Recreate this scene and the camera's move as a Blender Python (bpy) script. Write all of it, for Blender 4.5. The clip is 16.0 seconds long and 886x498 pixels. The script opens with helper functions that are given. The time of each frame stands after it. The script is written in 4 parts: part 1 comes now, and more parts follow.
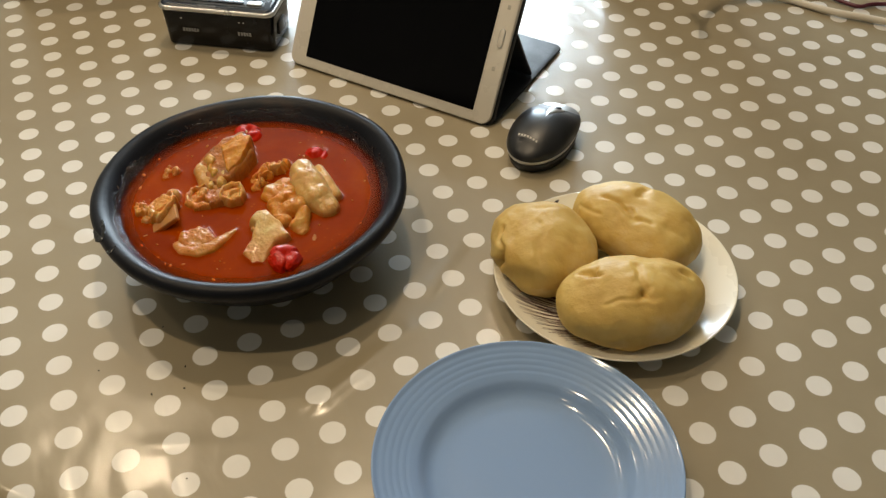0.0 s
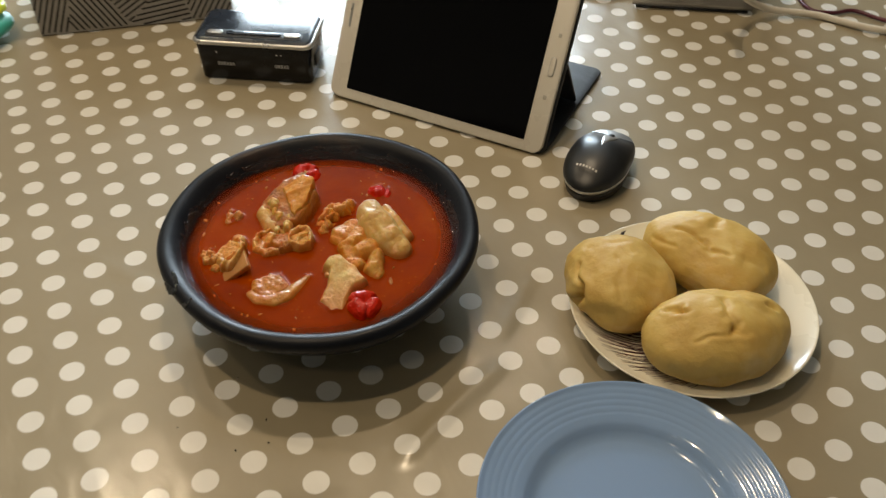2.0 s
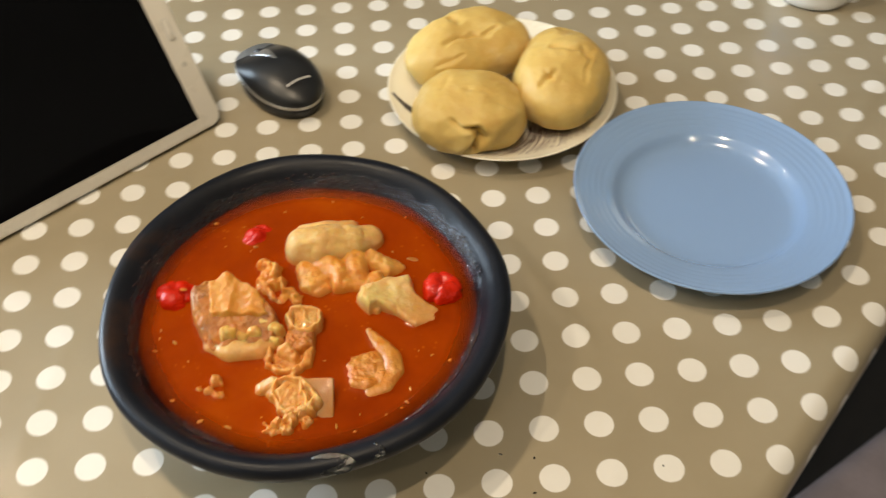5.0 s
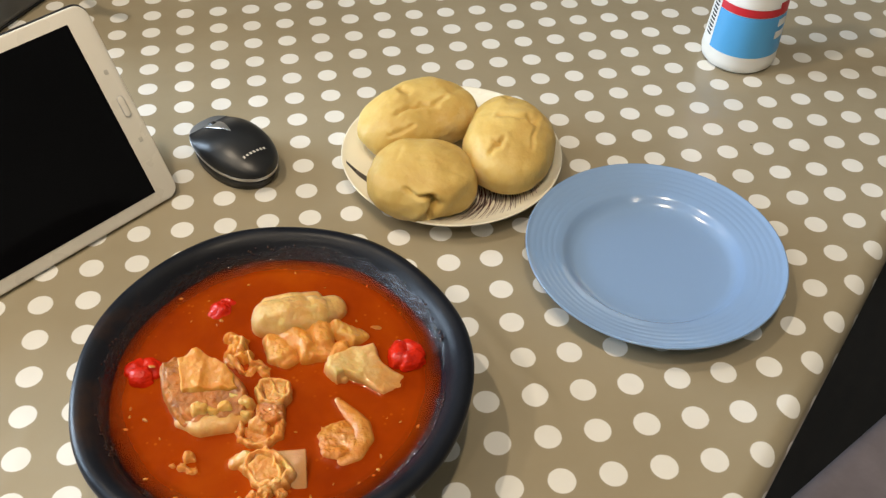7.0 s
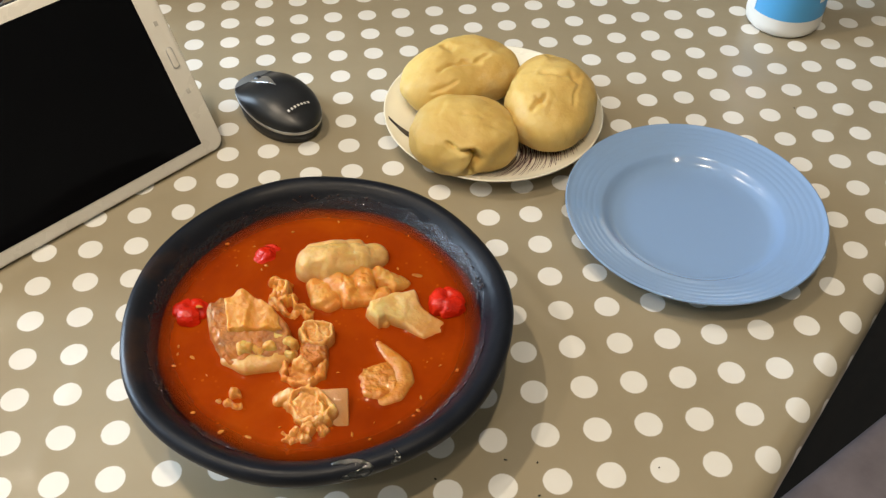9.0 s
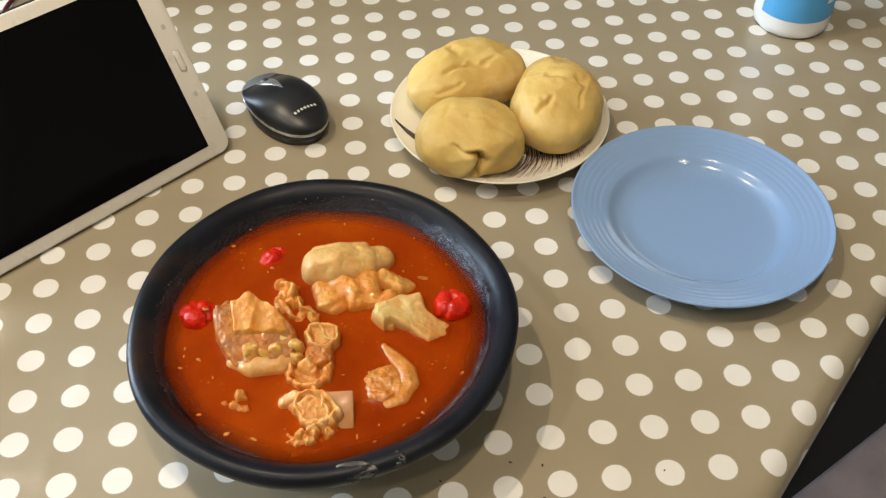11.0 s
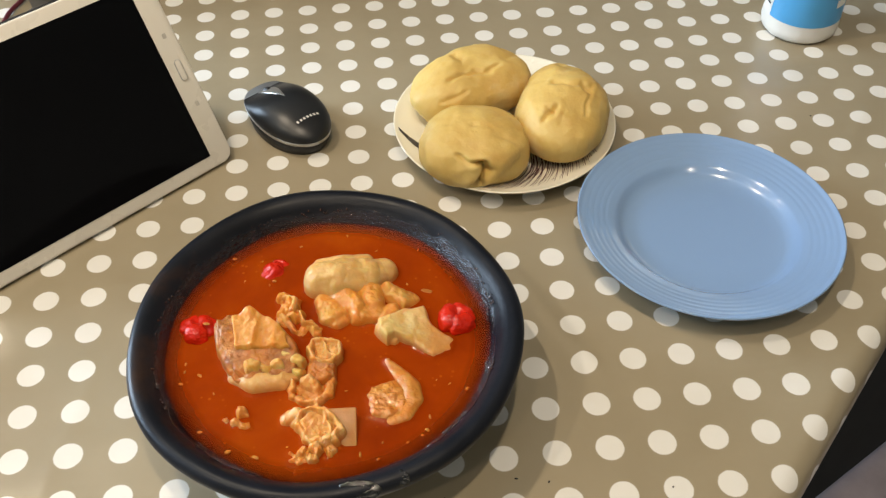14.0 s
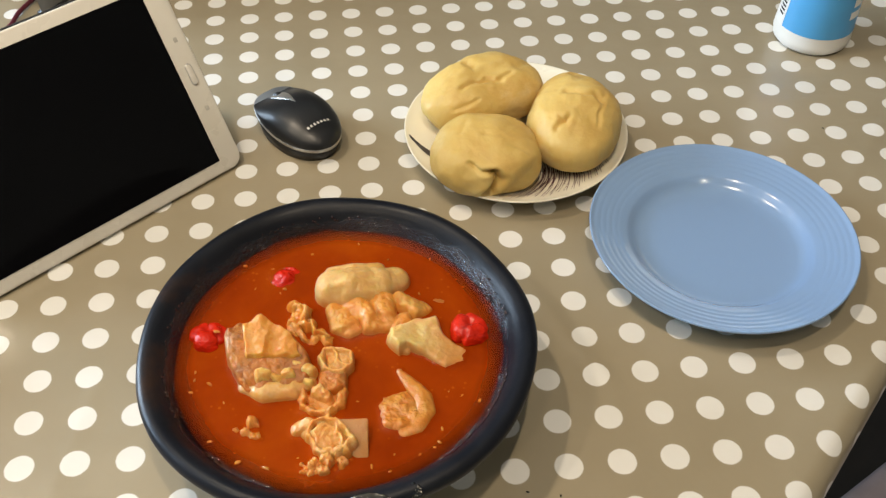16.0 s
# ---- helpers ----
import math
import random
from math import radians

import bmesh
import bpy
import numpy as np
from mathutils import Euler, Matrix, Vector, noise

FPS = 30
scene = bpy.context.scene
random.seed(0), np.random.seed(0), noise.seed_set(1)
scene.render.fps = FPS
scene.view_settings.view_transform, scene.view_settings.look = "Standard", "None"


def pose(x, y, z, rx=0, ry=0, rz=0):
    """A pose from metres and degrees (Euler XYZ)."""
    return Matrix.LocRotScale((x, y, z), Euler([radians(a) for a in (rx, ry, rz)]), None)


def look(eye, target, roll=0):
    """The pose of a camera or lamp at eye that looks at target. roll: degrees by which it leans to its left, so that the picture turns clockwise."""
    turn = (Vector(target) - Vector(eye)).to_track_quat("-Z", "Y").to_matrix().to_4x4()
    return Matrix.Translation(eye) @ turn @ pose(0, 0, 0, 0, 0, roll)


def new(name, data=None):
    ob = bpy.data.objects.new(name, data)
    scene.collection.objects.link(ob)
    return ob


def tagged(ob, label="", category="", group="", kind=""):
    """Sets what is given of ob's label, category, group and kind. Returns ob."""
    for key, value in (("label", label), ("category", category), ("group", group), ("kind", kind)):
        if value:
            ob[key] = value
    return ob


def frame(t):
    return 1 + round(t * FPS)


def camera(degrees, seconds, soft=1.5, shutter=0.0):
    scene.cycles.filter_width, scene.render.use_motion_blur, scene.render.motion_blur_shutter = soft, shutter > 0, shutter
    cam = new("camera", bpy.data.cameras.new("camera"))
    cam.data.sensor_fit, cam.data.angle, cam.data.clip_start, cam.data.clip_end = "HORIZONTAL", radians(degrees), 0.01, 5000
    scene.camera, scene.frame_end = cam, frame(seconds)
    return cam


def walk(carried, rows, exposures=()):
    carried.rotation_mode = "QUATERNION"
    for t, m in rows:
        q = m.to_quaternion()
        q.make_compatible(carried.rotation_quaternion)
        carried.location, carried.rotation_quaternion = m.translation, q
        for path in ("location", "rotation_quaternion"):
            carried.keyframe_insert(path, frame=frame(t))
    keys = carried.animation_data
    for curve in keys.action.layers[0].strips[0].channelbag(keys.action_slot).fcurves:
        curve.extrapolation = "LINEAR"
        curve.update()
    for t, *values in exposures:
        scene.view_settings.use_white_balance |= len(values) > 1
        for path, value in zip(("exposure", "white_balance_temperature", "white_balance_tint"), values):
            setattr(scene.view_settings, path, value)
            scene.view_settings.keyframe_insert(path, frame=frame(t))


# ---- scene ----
cam = camera(51.8, 16.0, soft=1.3, shutter=0.5)
PATH = [
    (0, (-0.1558, -0.4492, 1.2834), (0.0825, 0.0840, 0.7367), 0.23),
    (0.5, (-0.1579, -0.4528, 1.2825), (0.0825, 0.0813, 0.7376), 0.18),
    (1, (-0.1633, -0.4461, 1.2964), (0.0874, 0.1037, 0.7721), 0.69),
    (1.5, (-0.1678, -0.4404, 1.3040), (0.0779, 0.1151, 0.7834), 0.07),
    (2, (-0.2178, -0.3891, 1.2944), (0.0441, 0.1364, 0.7510), -0.03),
    (2.3, (-0.2162, -0.3268, 1.2837), (0.0712, 0.1651, 0.7221), 1.62),
    (2.5, (-0.2110, -0.2742, 1.2647), (0.0883, 0.1895, 0.6856), 2.30),
    (2.8, (-0.2107, -0.2041, 1.2457), (0.0928, 0.2134, 0.6344), 0.43),
    (3, (-0.2208, -0.1596, 1.2387), (0.1140, 0.2151, 0.6162), 0.06),
    (3.3, (-0.2725, -0.1021, 1.2409), (0.1273, 0.1939, 0.6143), -1.51),
    (3.5, (-0.3059, -0.0836, 1.2394), (0.1367, 0.1564, 0.6177), -0.34),
    (3.8, (-0.3620, -0.0765, 1.2455), (0.1222, 0.1143, 0.6379), 1.49),
    (4, (-0.3981, -0.0798, 1.2527), (0.0828, 0.1133, 0.6432), -0.75),
    (4.3, (-0.4441, -0.0652, 1.2571), (0.0694, 0.0715, 0.6591), 0.20),
    (4.5, (-0.4378, -0.0180, 1.2641), (0.0838, 0.0609, 0.6626), 0.75),
    (5, (-0.4289, 0.0929, 1.2547), (0.1023, 0.0366, 0.6591), -0.97),
    (5.2, (-0.4288, 0.1093, 1.2621), (0.1011, 0.0085, 0.6713), 1.09),
    (7.3, (-0.4323, 0.1092, 1.2814), (0.1231, -0.0017, 0.7164), 0.98),
    (7.5, (-0.4355, 0.1117, 1.2787), (0.1227, 0.0049, 0.7157), 0.72),
    (8, (-0.4394, 0.1166, 1.2770), (0.1200, 0.0245, 0.7126), 0.12),
    (8.5, (-0.4467, 0.1174, 1.2746), (0.1042, 0.0319, 0.7008), 0.10),
    (9, (-0.4495, 0.1193, 1.2743), (0.0929, 0.0335, 0.6925), 0.58),
    (11.5, (-0.4495, 0.1159, 1.2768), (0.0947, 0.0392, 0.6954), -0.15),
    (12, (-0.4485, 0.1167, 1.2774), (0.0971, 0.0368, 0.6979), -0.07),
    (12.5, (-0.4424, 0.1138, 1.2784), (0.1068, 0.0386, 0.7016), -0.58),
    (13, (-0.4407, 0.1160, 1.2769), (0.1080, 0.0424, 0.6995), -0.66),
    (13.5, (-0.4413, 0.1163, 1.2771), (0.1052, 0.0428, 0.6975), -0.55),
    (14, (-0.4375, 0.1136, 1.2752), (0.1072, 0.0410, 0.6938), -0.63),
    (14.5, (-0.4327, 0.1167, 1.2699), (0.1097, 0.0305, 0.6882), 0.68),
    (15, (-0.4293, 0.1190, 1.2750), (0.1217, 0.0414, 0.7002), -0.14),
    (15.5, (-0.4278, 0.1217, 1.2755), (0.1236, 0.0516, 0.7001), -0.30),
    (16, (-0.4299, 0.1224, 1.2740), (0.1172, 0.0480, 0.6950), 0.19),
]
EXPO = [(0.0, -0.64, 7310, 10), (0.7, -0.66, 7310, 10), (1.5, -0.84, 7410, 10), (2.5, -0.7, 7210, 10), (3.2, -0.53, 7040, 10), (4.0, -0.38, 7040, 10), (5.0, -0.16, 6940, 10), (7.5, -0.12, 6490, 10), (16.0, -0.13, 6490, 10)]
STROKE_A0, STROKE_A1, LEAF_A = 148, 240, 98
walk(cam, [(t, look(eye, target, roll)) for t, eye, target, roll in PATH], EXPO)

# ---------------- world and lights ----------------
TOP = 0.75                      # height of the table top
CELL, SKEW, TALL = 0.0345, 0.03, 1.02   # spacing of the printed dots
U = Vector((0.692, -0.722, 0.0))    # along the near table edge
V = Vector((0.722, 0.692, 0.0))     # away from that edge


def uv(u, v, z=0.0):
    return U * u + V * v + Vector((0, 0, z))


ROOM = pose(0, 0, 0, 0, 0, math.degrees(math.atan2(U.y, U.x)))   # room axes: x along U, y along V

world = bpy.data.worlds.new("world")
scene.world = world
world.use_nodes = True
wn = world.node_tree.nodes
sky = wn.new("ShaderNodeTexSky")
sky.sky_type, sky.sun_disc = "NISHITA", False
sky.sun_elevation, sky.sun_rotation = radians(38), radians(200)
wn["Background"].inputs["Strength"].default_value = 0.12
world.node_tree.links.new(sky.outputs[0], wn["Background"].inputs["Color"])


def lamp(name, kind, m, energy, colour, size, size_y=None):
    data = bpy.data.lights.new(name, kind)
    data.energy, data.color = energy, colour
    if kind == "AREA":
        data.shape, data.size = ("RECTANGLE", size) if size_y else ("DISK", size)
        if size_y:
            data.size_y = size_y
    ob = new(name, data)
    ob.matrix_world = m
    return ob


WARM = (1.0, 0.83, 0.62)
CEIL = 2.42
# two rows of downlights across the table
DOWNLIGHTS = [(*uv(-0.31, v)[:2], watts) for v, watts in ((-1.06, 2.5), (-0.25, 10.5), (0.56, 11.0), (1.37, 2.0))]
DOWNLIGHTS += [(*uv(-1.11, v)[:2], watts) for v, watts in ((-0.25, 4.5), (0.56, 7.5))]
for x, y, watts in DOWNLIGHTS:
    lamp("downlight_beam", "AREA", pose(x, y, CEIL - 0.035), watts, WARM, 0.055)
# daylight in the window opening
WIN_U, WIN_W, WIN_Z, WIN_H, WALL_V = -1.28, 1.65, 0.80, 1.38, 2.6
wm = ROOM @ pose(WIN_U, WALL_V + 0.015, WIN_Z + WIN_H / 2, -90, 0, 0)
lamp("window_daylight", "AREA", wm, 185.0, (0.62, 0.80, 1.0), WIN_W - 0.06, WIN_H - 0.06)


# ---------------- materials ----------------
class Nodes:
    """A principled material and short ways to add nodes to it."""

    def __init__(self, name, base=(0.5, 0.5, 0.5), rough=0.5, metal=0.0, **more):
        self.mat = bpy.data.materials.new(name)
        self.mat.use_nodes = True
        self.tree = self.mat.node_tree
        self.shader = self.tree.nodes["Principled BSDF"]
        self.set("Base Color", (*base, 1)), self.set("Roughness", rough), self.set("Metallic", metal)
        for key, value in more.items():
            self.set(key.replace("_", " "), value)

    def set(self, key, value):
        if isinstance(value, bpy.types.NodeSocket):
            self.tree.links.new(value, self.shader.inputs[key])
        else:
            self.shader.inputs[key].default_value = value
        return self

    def add(self, kind, *ins, **props):
        node = self.tree.nodes.new(kind)
        for key, value in props.items():
            setattr(node, key, value)
        for n, value in enumerate(ins):
            if value is None:
                continue
            if isinstance(value, bpy.types.NodeSocket):
                self.tree.links.new(value, node.inputs[n])
            else:
                node.inputs[n].default_value = value
        return node

    def math(self, op, *ins):
        return self.add("ShaderNodeMath", *ins, operation=op).outputs[0]

    def coords(self, which="Object"):
        return self.add("ShaderNodeTexCoord").outputs[which]

    def noise(self, scale, detail=4.0, rough=0.55, which="Object", stretch=None, distort=0.0):
        at = self.coords(which)
        if stretch:
            at = self.add("ShaderNodeMapping", at, None, None, stretch).outputs[0]
        node = self.add("ShaderNodeTexNoise")
        self.tree.links.new(at, node.inputs["Vector"])
        node.inputs["Scale"].default_value, node.inputs["Detail"].default_value = scale, detail
        node.inputs["Roughness"].default_value, node.inputs["Distortion"].default_value = rough, distort
        return node.outputs[0]

    def ramp(self, fac, *stops):
        node = self.add("ShaderNodeValToRGB", fac)
        band = node.color_ramp
        for n, (at, colour) in enumerate(stops):
            stop = band.elements[n] if n < 2 else band.elements.new(at)
            stop.position = at
            stop.color = (*colour, 1) if len(colour) == 3 else colour
        return node.outputs[0]

    def grey(self, fac, a, b, lo=0.3, hi=0.7):
        node = self.add("ShaderNodeMapRange")
        self.tree.links.new(fac, node.inputs[0])
        for n, value in enumerate((lo, hi, a, b)):
            node.inputs[n + 1].default_value = value
        return node.outputs[0]

    def mix(self, fac, a, b, how="MIX"):
        node = self.add("ShaderNodeMix", data_type="RGBA", blend_type=how)
        for n, value in ((0, fac), (6, a), (7, b)):
            if isinstance(value, bpy.types.NodeSocket):
                self.tree.links.new(value, node.inputs[n])
            else:
                node.inputs[n].default_value = value if n == 0 else (*value, 1)
        return node.outputs[2]

    def bump(self, height, strength=0.3, distance=0.002, normal=None):
        node = self.add("ShaderNodeBump")
        node.inputs["Strength"].default_value, node.inputs["Distance"].default_value = strength, distance
        self.tree.links.new(height, node.inputs["Height"])
        if normal:
            self.tree.links.new(normal, node.inputs["Normal"])
        return node.outputs[0]


def plain(name, base, rough=0.5, metal=0.0, vary=0.12, scale=60.0, relief=0.08, **more):
    """A surface of one colour with slight mottling, uneven gloss and fine relief."""
    m = Nodes(name, base, rough, metal, **more)
    fac = m.noise(scale * 0.2, 5)
    m.set("Base Color", m.ramp(fac, (0.3, [c * (1 - vary) for c in base]), (0.7, [min(1, c * (1 + vary)) for c in base])))
    m.set("Roughness", m.grey(m.noise(scale * 0.5, 3), max(0.0, rough - 0.06), min(1, rough + 0.08)))
    if relief:
        m.set("Normal", m.bump(m.noise(scale * 6, 3), relief, 0.0005))
    return m.mat


def oilcloth():
    m = Nodes("polka_dot_oilcloth", rough=0.34)
    at = m.add("ShaderNodeUVMap", uv_map="UVMap").outputs[0]
    xyz = m.add("ShaderNodeSeparateXYZ", at).outputs
    gy = m.math("MULTIPLY", xyz[1], 1 / (TALL * CELL))
    gx = m.math("SUBTRACT", m.math("MULTIPLY", xyz[0], 1 / CELL), m.math("MULTIPLY", gy, SKEW))
    fx, fy = m.math("SUBTRACT", gx, m.math("ROUND", gx)), m.math("SUBTRACT", gy, m.math("ROUND", gy))
    dx, dy = m.math("ADD", fx, m.math("MULTIPLY", fy, SKEW)), m.math("MULTIPLY", fy, TALL)
    far = m.math("SQRT", m.math("ADD", m.math("MULTIPLY", dx, dx), m.math("MULTIPLY", dy, dy)))
    edge = m.math("ADD", far, m.math("MULTIPLY", m.math("SUBTRACT", m.noise(300, 3), 0.5), 0.02))
    dot = m.grey(edge, 1.0, 0.0, DOT - 0.012, DOT + 0.012)
    cloth = m.ramp(m.noise(9, 5), (0.3, (0.295, 0.249, 0.165)), (0.7, (0.340, 0.288, 0.195)))
    white = m.ramp(m.noise(25, 4), (0.3, (0.74, 0.73, 0.69)), (0.75, (0.79, 0.78, 0.745)))
    colour = m.mix(dot, cloth, white)
    m.set("Base Color", colour)
    # long soft creases of the plastic and a fine woven relief below it
    crease = m.noise(5.0, 2, 0.5, stretch=(1.0, 0.45, 1.0), distort=0.5)
    off = m.math("SUBTRACT", crease, 0.5)
    ridge = m.math("SQRT", m.math("ADD", m.math("MULTIPLY", off, off), 0.0006))
    low = m.bump(ridge, 0.30, 0.012)
    mid = m.bump(m.noise(17.0, 2, 0.45, stretch=(1.0, 0.6, 1.0)), 0.34, 0.007, low)
    mid = m.bump(m.noise(48.0, 2, 0.5, stretch=(1.0, 0.5, 1.0), distort=0.4), 0.22, 0.0022, mid)
    weave = m.bump(m.noise(900, 2), 0.05, 0.0004, mid)
    m.set("Normal", weave).set("Roughness", m.grey(m.noise(30, 4), 0.30, 0.42))
    m.set("Specular IOR Level", 0.3).set("Coat Weight", 0.75).set("Coat Roughness", m.grey(m.noise(12, 3), 0.15, 0.25)).set("Coat Normal", mid)
    return m.mat


DOT = 0.272
MAT_CLOTH = oilcloth()


def fired_clay():
    m = Nodes("smoked_black_clay", rough=0.4)
    fac = m.noise(14, 6, 0.6)
    base = m.ramp(fac, (0.3, (0.0045, 0.0055, 0.0085)), (0.60, (0.009, 0.0105, 0.015)), (0.80, (0.045, 0.024, 0.015)))
    m.set("Base Color", base)
    xyz = m.add("ShaderNodeSeparateXYZ", m.coords()).outputs
    far = m.math("SQRT", m.math("ADD", m.math("MULTIPLY", xyz[0], xyz[0]), m.math("MULTIPLY", xyz[1], xyz[1])))
    # splashed wet band on the inner wall just above the stew
    edge = m.math("ADD", far, m.math("MULTIPLY", m.math("SUBTRACT", m.noise(60, 4), 0.5), 0.008))
    wet = m.grey(edge, 1.0, 0.0, 0.1078, 0.1108)
    dry = m.grey(m.noise(40, 5), 0.30, 0.46)
    rough = m.add("ShaderNodeMix", data_type="FLOAT")
    m.tree.links.new(wet, rough.inputs[0]), m.tree.links.new(dry, rough.inputs[2])
    rough.inputs[3].default_value = 0.10
    m.set("Roughness", rough.outputs[0])
    grain = m.bump(m.noise(260, 4), 0.16, 0.0008)
    beads = m.bump(m.math("MULTIPLY", m.noise(480, 2), wet), 0.7, 0.0018, grain)
    m.set("Normal", m.bump(m.noise(38, 3), 0.14, 0.003, beads)).set("Specular IOR Level", 0.19)
    m.set("Coat Weight", m.math("MULTIPLY", wet, 0.9)).set("Coat Roughness", 0.08).set("Coat Normal", m.bump(m.noise(380, 2), 0.8, 0.0022))
    return m.mat


def wet_soup():
    m = Nodes("tomato_stew_liquid", rough=0.12)
    cloud = m.noise(16, 4, 0.6, distort=0.3)
    base = m.ramp(cloud, (0.26, (0.20, 0.0200, 0.0006)), (0.5, (0.265, 0.0325, 0.0009)), (0.76, (0.335, 0.054, 0.0016)))
    drops = m.add("ShaderNodeTexVoronoi", m.coords())
    drops.inputs["Scale"].default_value = 190
    fat = m.grey(drops.outputs[0], 1.0, 0.0, 0.12, 0.24)
    some = m.math("MULTIPLY", fat, m.grey(m.noise(30, 2), 0.0, 0.6, 0.50, 0.60))
    m.set("Base Color", m.mix(some, base, (0.42, 0.10, 0.008)))
    m.set("Roughness", m.grey(m.noise(60, 3), 0.03, 0.07)).set("Specular IOR Level", 0.07)
    m.set("Normal", m.bump(m.noise(120, 3), 0.06, 0.0012))
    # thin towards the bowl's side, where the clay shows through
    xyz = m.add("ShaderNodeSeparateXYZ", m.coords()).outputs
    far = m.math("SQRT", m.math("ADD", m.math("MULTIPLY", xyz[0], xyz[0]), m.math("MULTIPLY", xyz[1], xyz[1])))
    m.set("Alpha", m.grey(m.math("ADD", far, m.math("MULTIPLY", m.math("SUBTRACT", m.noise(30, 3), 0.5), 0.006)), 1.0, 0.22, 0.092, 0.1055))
    return m.mat


def cooked(name, low, mid, high, wet=0.3, scale=70, sauced=0.7, soaked=True):
    """Boiled meat or skin, wet with sauce that clings in the hollows."""
    m = Nodes(name, mid, wet)
    base = m.ramp(m.noise(scale * 1.2, 8, 0.7), (0.28, [c * 0.84 for c in low]), (0.5, [c * 0.90 for c in mid]), (0.72, [c * 0.96 for c in high]))
    sauce = m.grey(m.noise(scale * 0.55, 6, 0.65), 0.05, sauced, 0.42, 0.56)
    coated = m.mix(sauce, base, (0.60, 0.200, 0.014))
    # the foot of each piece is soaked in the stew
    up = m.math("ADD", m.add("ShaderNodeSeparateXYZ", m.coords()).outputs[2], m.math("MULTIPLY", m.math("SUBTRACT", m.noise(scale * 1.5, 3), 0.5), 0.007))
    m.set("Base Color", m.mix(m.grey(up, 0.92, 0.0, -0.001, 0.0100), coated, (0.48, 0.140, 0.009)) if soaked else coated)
    m.set("Roughness", m.grey(m.noise(scale * 2, 3), wet + 0.05, wet + 0.30)).set("Specular IOR Level", 0.30)
    m.set("Subsurface Weight", 0.7).set("Subsurface Radius", (0.007, 0.004, 0.0018)).set("Subsurface Scale", 0.6)
    lumps = m.bump(m.noise(scale * 2.6, 3), 0.25, 0.0022)
    m.set("Normal", m.bump(m.noise(scale * 8, 4), 0.30, 0.0009, lumps))
    m.set("Coat Weight", 0.45).set("Coat Roughness", 0.05).set("Coat Normal", m.bump(m.noise(scale * 5, 3), 0.4, 0.0012, lumps))
    return m.mat


def dough():
    m = Nodes("pounded_dough", rough=0.6)
    base = m.ramp(m.noise(20, 6, 0.62, distort=0.5), (0.25, (0.51, 0.31, 0.080)), (0.5, (0.60, 0.41, 0.125)), (0.75, (0.66, 0.495, 0.185)))
    spot = m.grey(m.noise(13, 4, 0.6), 0.0, 0.6, 0.52, 0.70)
    worn = m.mix(spot, base, (0.53, 0.315, 0.085))
    # pale patches in the dough's colour stand in for sheen from the window
    pale_sheen = m.grey(m.noise(15, 5, 0.6, stretch=(1, 1, 1.6)), 0.0, 0.6, 0.56, 0.72)
    m.set("Base Color", m.mix(pale_sheen, worn, (0.68, 0.575, 0.34)))
    m.set("Roughness", m.grey(m.noise(60, 4), 0.40, 0.62)).set("Specular IOR Level", 0.30)
    m.set("Subsurface Weight", 0.12).set("Subsurface Radius", (0.008, 0.005, 0.002)).set("Subsurface Scale", 0.7)
    fine = m.bump(m.noise(520, 4), 0.20, 0.0006)
    m.set("Normal", m.bump(m.noise(55, 6, 0.6), 0.42, 0.0036, fine))
    return m.mat


MAT_CLAY, MAT_SOUP, MAT_DOUGH = fired_clay(), wet_soup(), dough()
MAT_CRUST = plain("burnt_shiny_crust", (0.004, 0.0035, 0.003), 0.14, relief=0.6, scale=120, Specular_IOR_Level=0.8)
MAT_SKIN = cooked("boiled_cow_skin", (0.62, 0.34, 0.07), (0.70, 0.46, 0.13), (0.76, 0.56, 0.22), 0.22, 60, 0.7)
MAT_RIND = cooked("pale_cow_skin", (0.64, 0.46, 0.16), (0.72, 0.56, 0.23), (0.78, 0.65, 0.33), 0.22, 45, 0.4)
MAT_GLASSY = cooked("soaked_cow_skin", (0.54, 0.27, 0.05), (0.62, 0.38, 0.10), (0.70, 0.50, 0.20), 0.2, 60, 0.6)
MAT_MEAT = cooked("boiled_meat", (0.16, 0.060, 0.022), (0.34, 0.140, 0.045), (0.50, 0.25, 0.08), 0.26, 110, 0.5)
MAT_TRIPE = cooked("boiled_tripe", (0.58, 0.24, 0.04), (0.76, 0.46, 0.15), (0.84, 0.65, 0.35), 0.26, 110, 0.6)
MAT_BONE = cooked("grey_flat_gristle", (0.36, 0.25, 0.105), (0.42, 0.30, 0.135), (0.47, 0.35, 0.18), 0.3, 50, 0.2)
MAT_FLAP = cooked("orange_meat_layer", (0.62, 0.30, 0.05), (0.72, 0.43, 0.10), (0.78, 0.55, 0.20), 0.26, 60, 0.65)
MAT_SHRED = cooked("orange_onion", (0.48, 0.17, 0.015), (0.54, 0.22, 0.03), (0.58, 0.30, 0.05), 0.3, 130, 0.5, False)
MAT_KNOB = cooked("yellow_fat_knob", (0.64, 0.38, 0.08), (0.70, 0.49, 0.15), (0.74, 0.58, 0.25), 0.26, 130, 0.5, False)
MAT_BEAD = plain("oily_bead", (0.03, 0.008, 0.003), 0.06, relief=0, Specular_IOR_Level=1.0, Coat_Weight=1.0, Coat_Roughness=0.05)
MAT_PEPPER = plain("wet_red_pepper", (0.58, 0.018, 0.004), 0.2, vary=0.3, scale=140, relief=0.1, Specular_IOR_Level=0.3, Coat_Weight=0.25, Coat_Roughness=0.05)
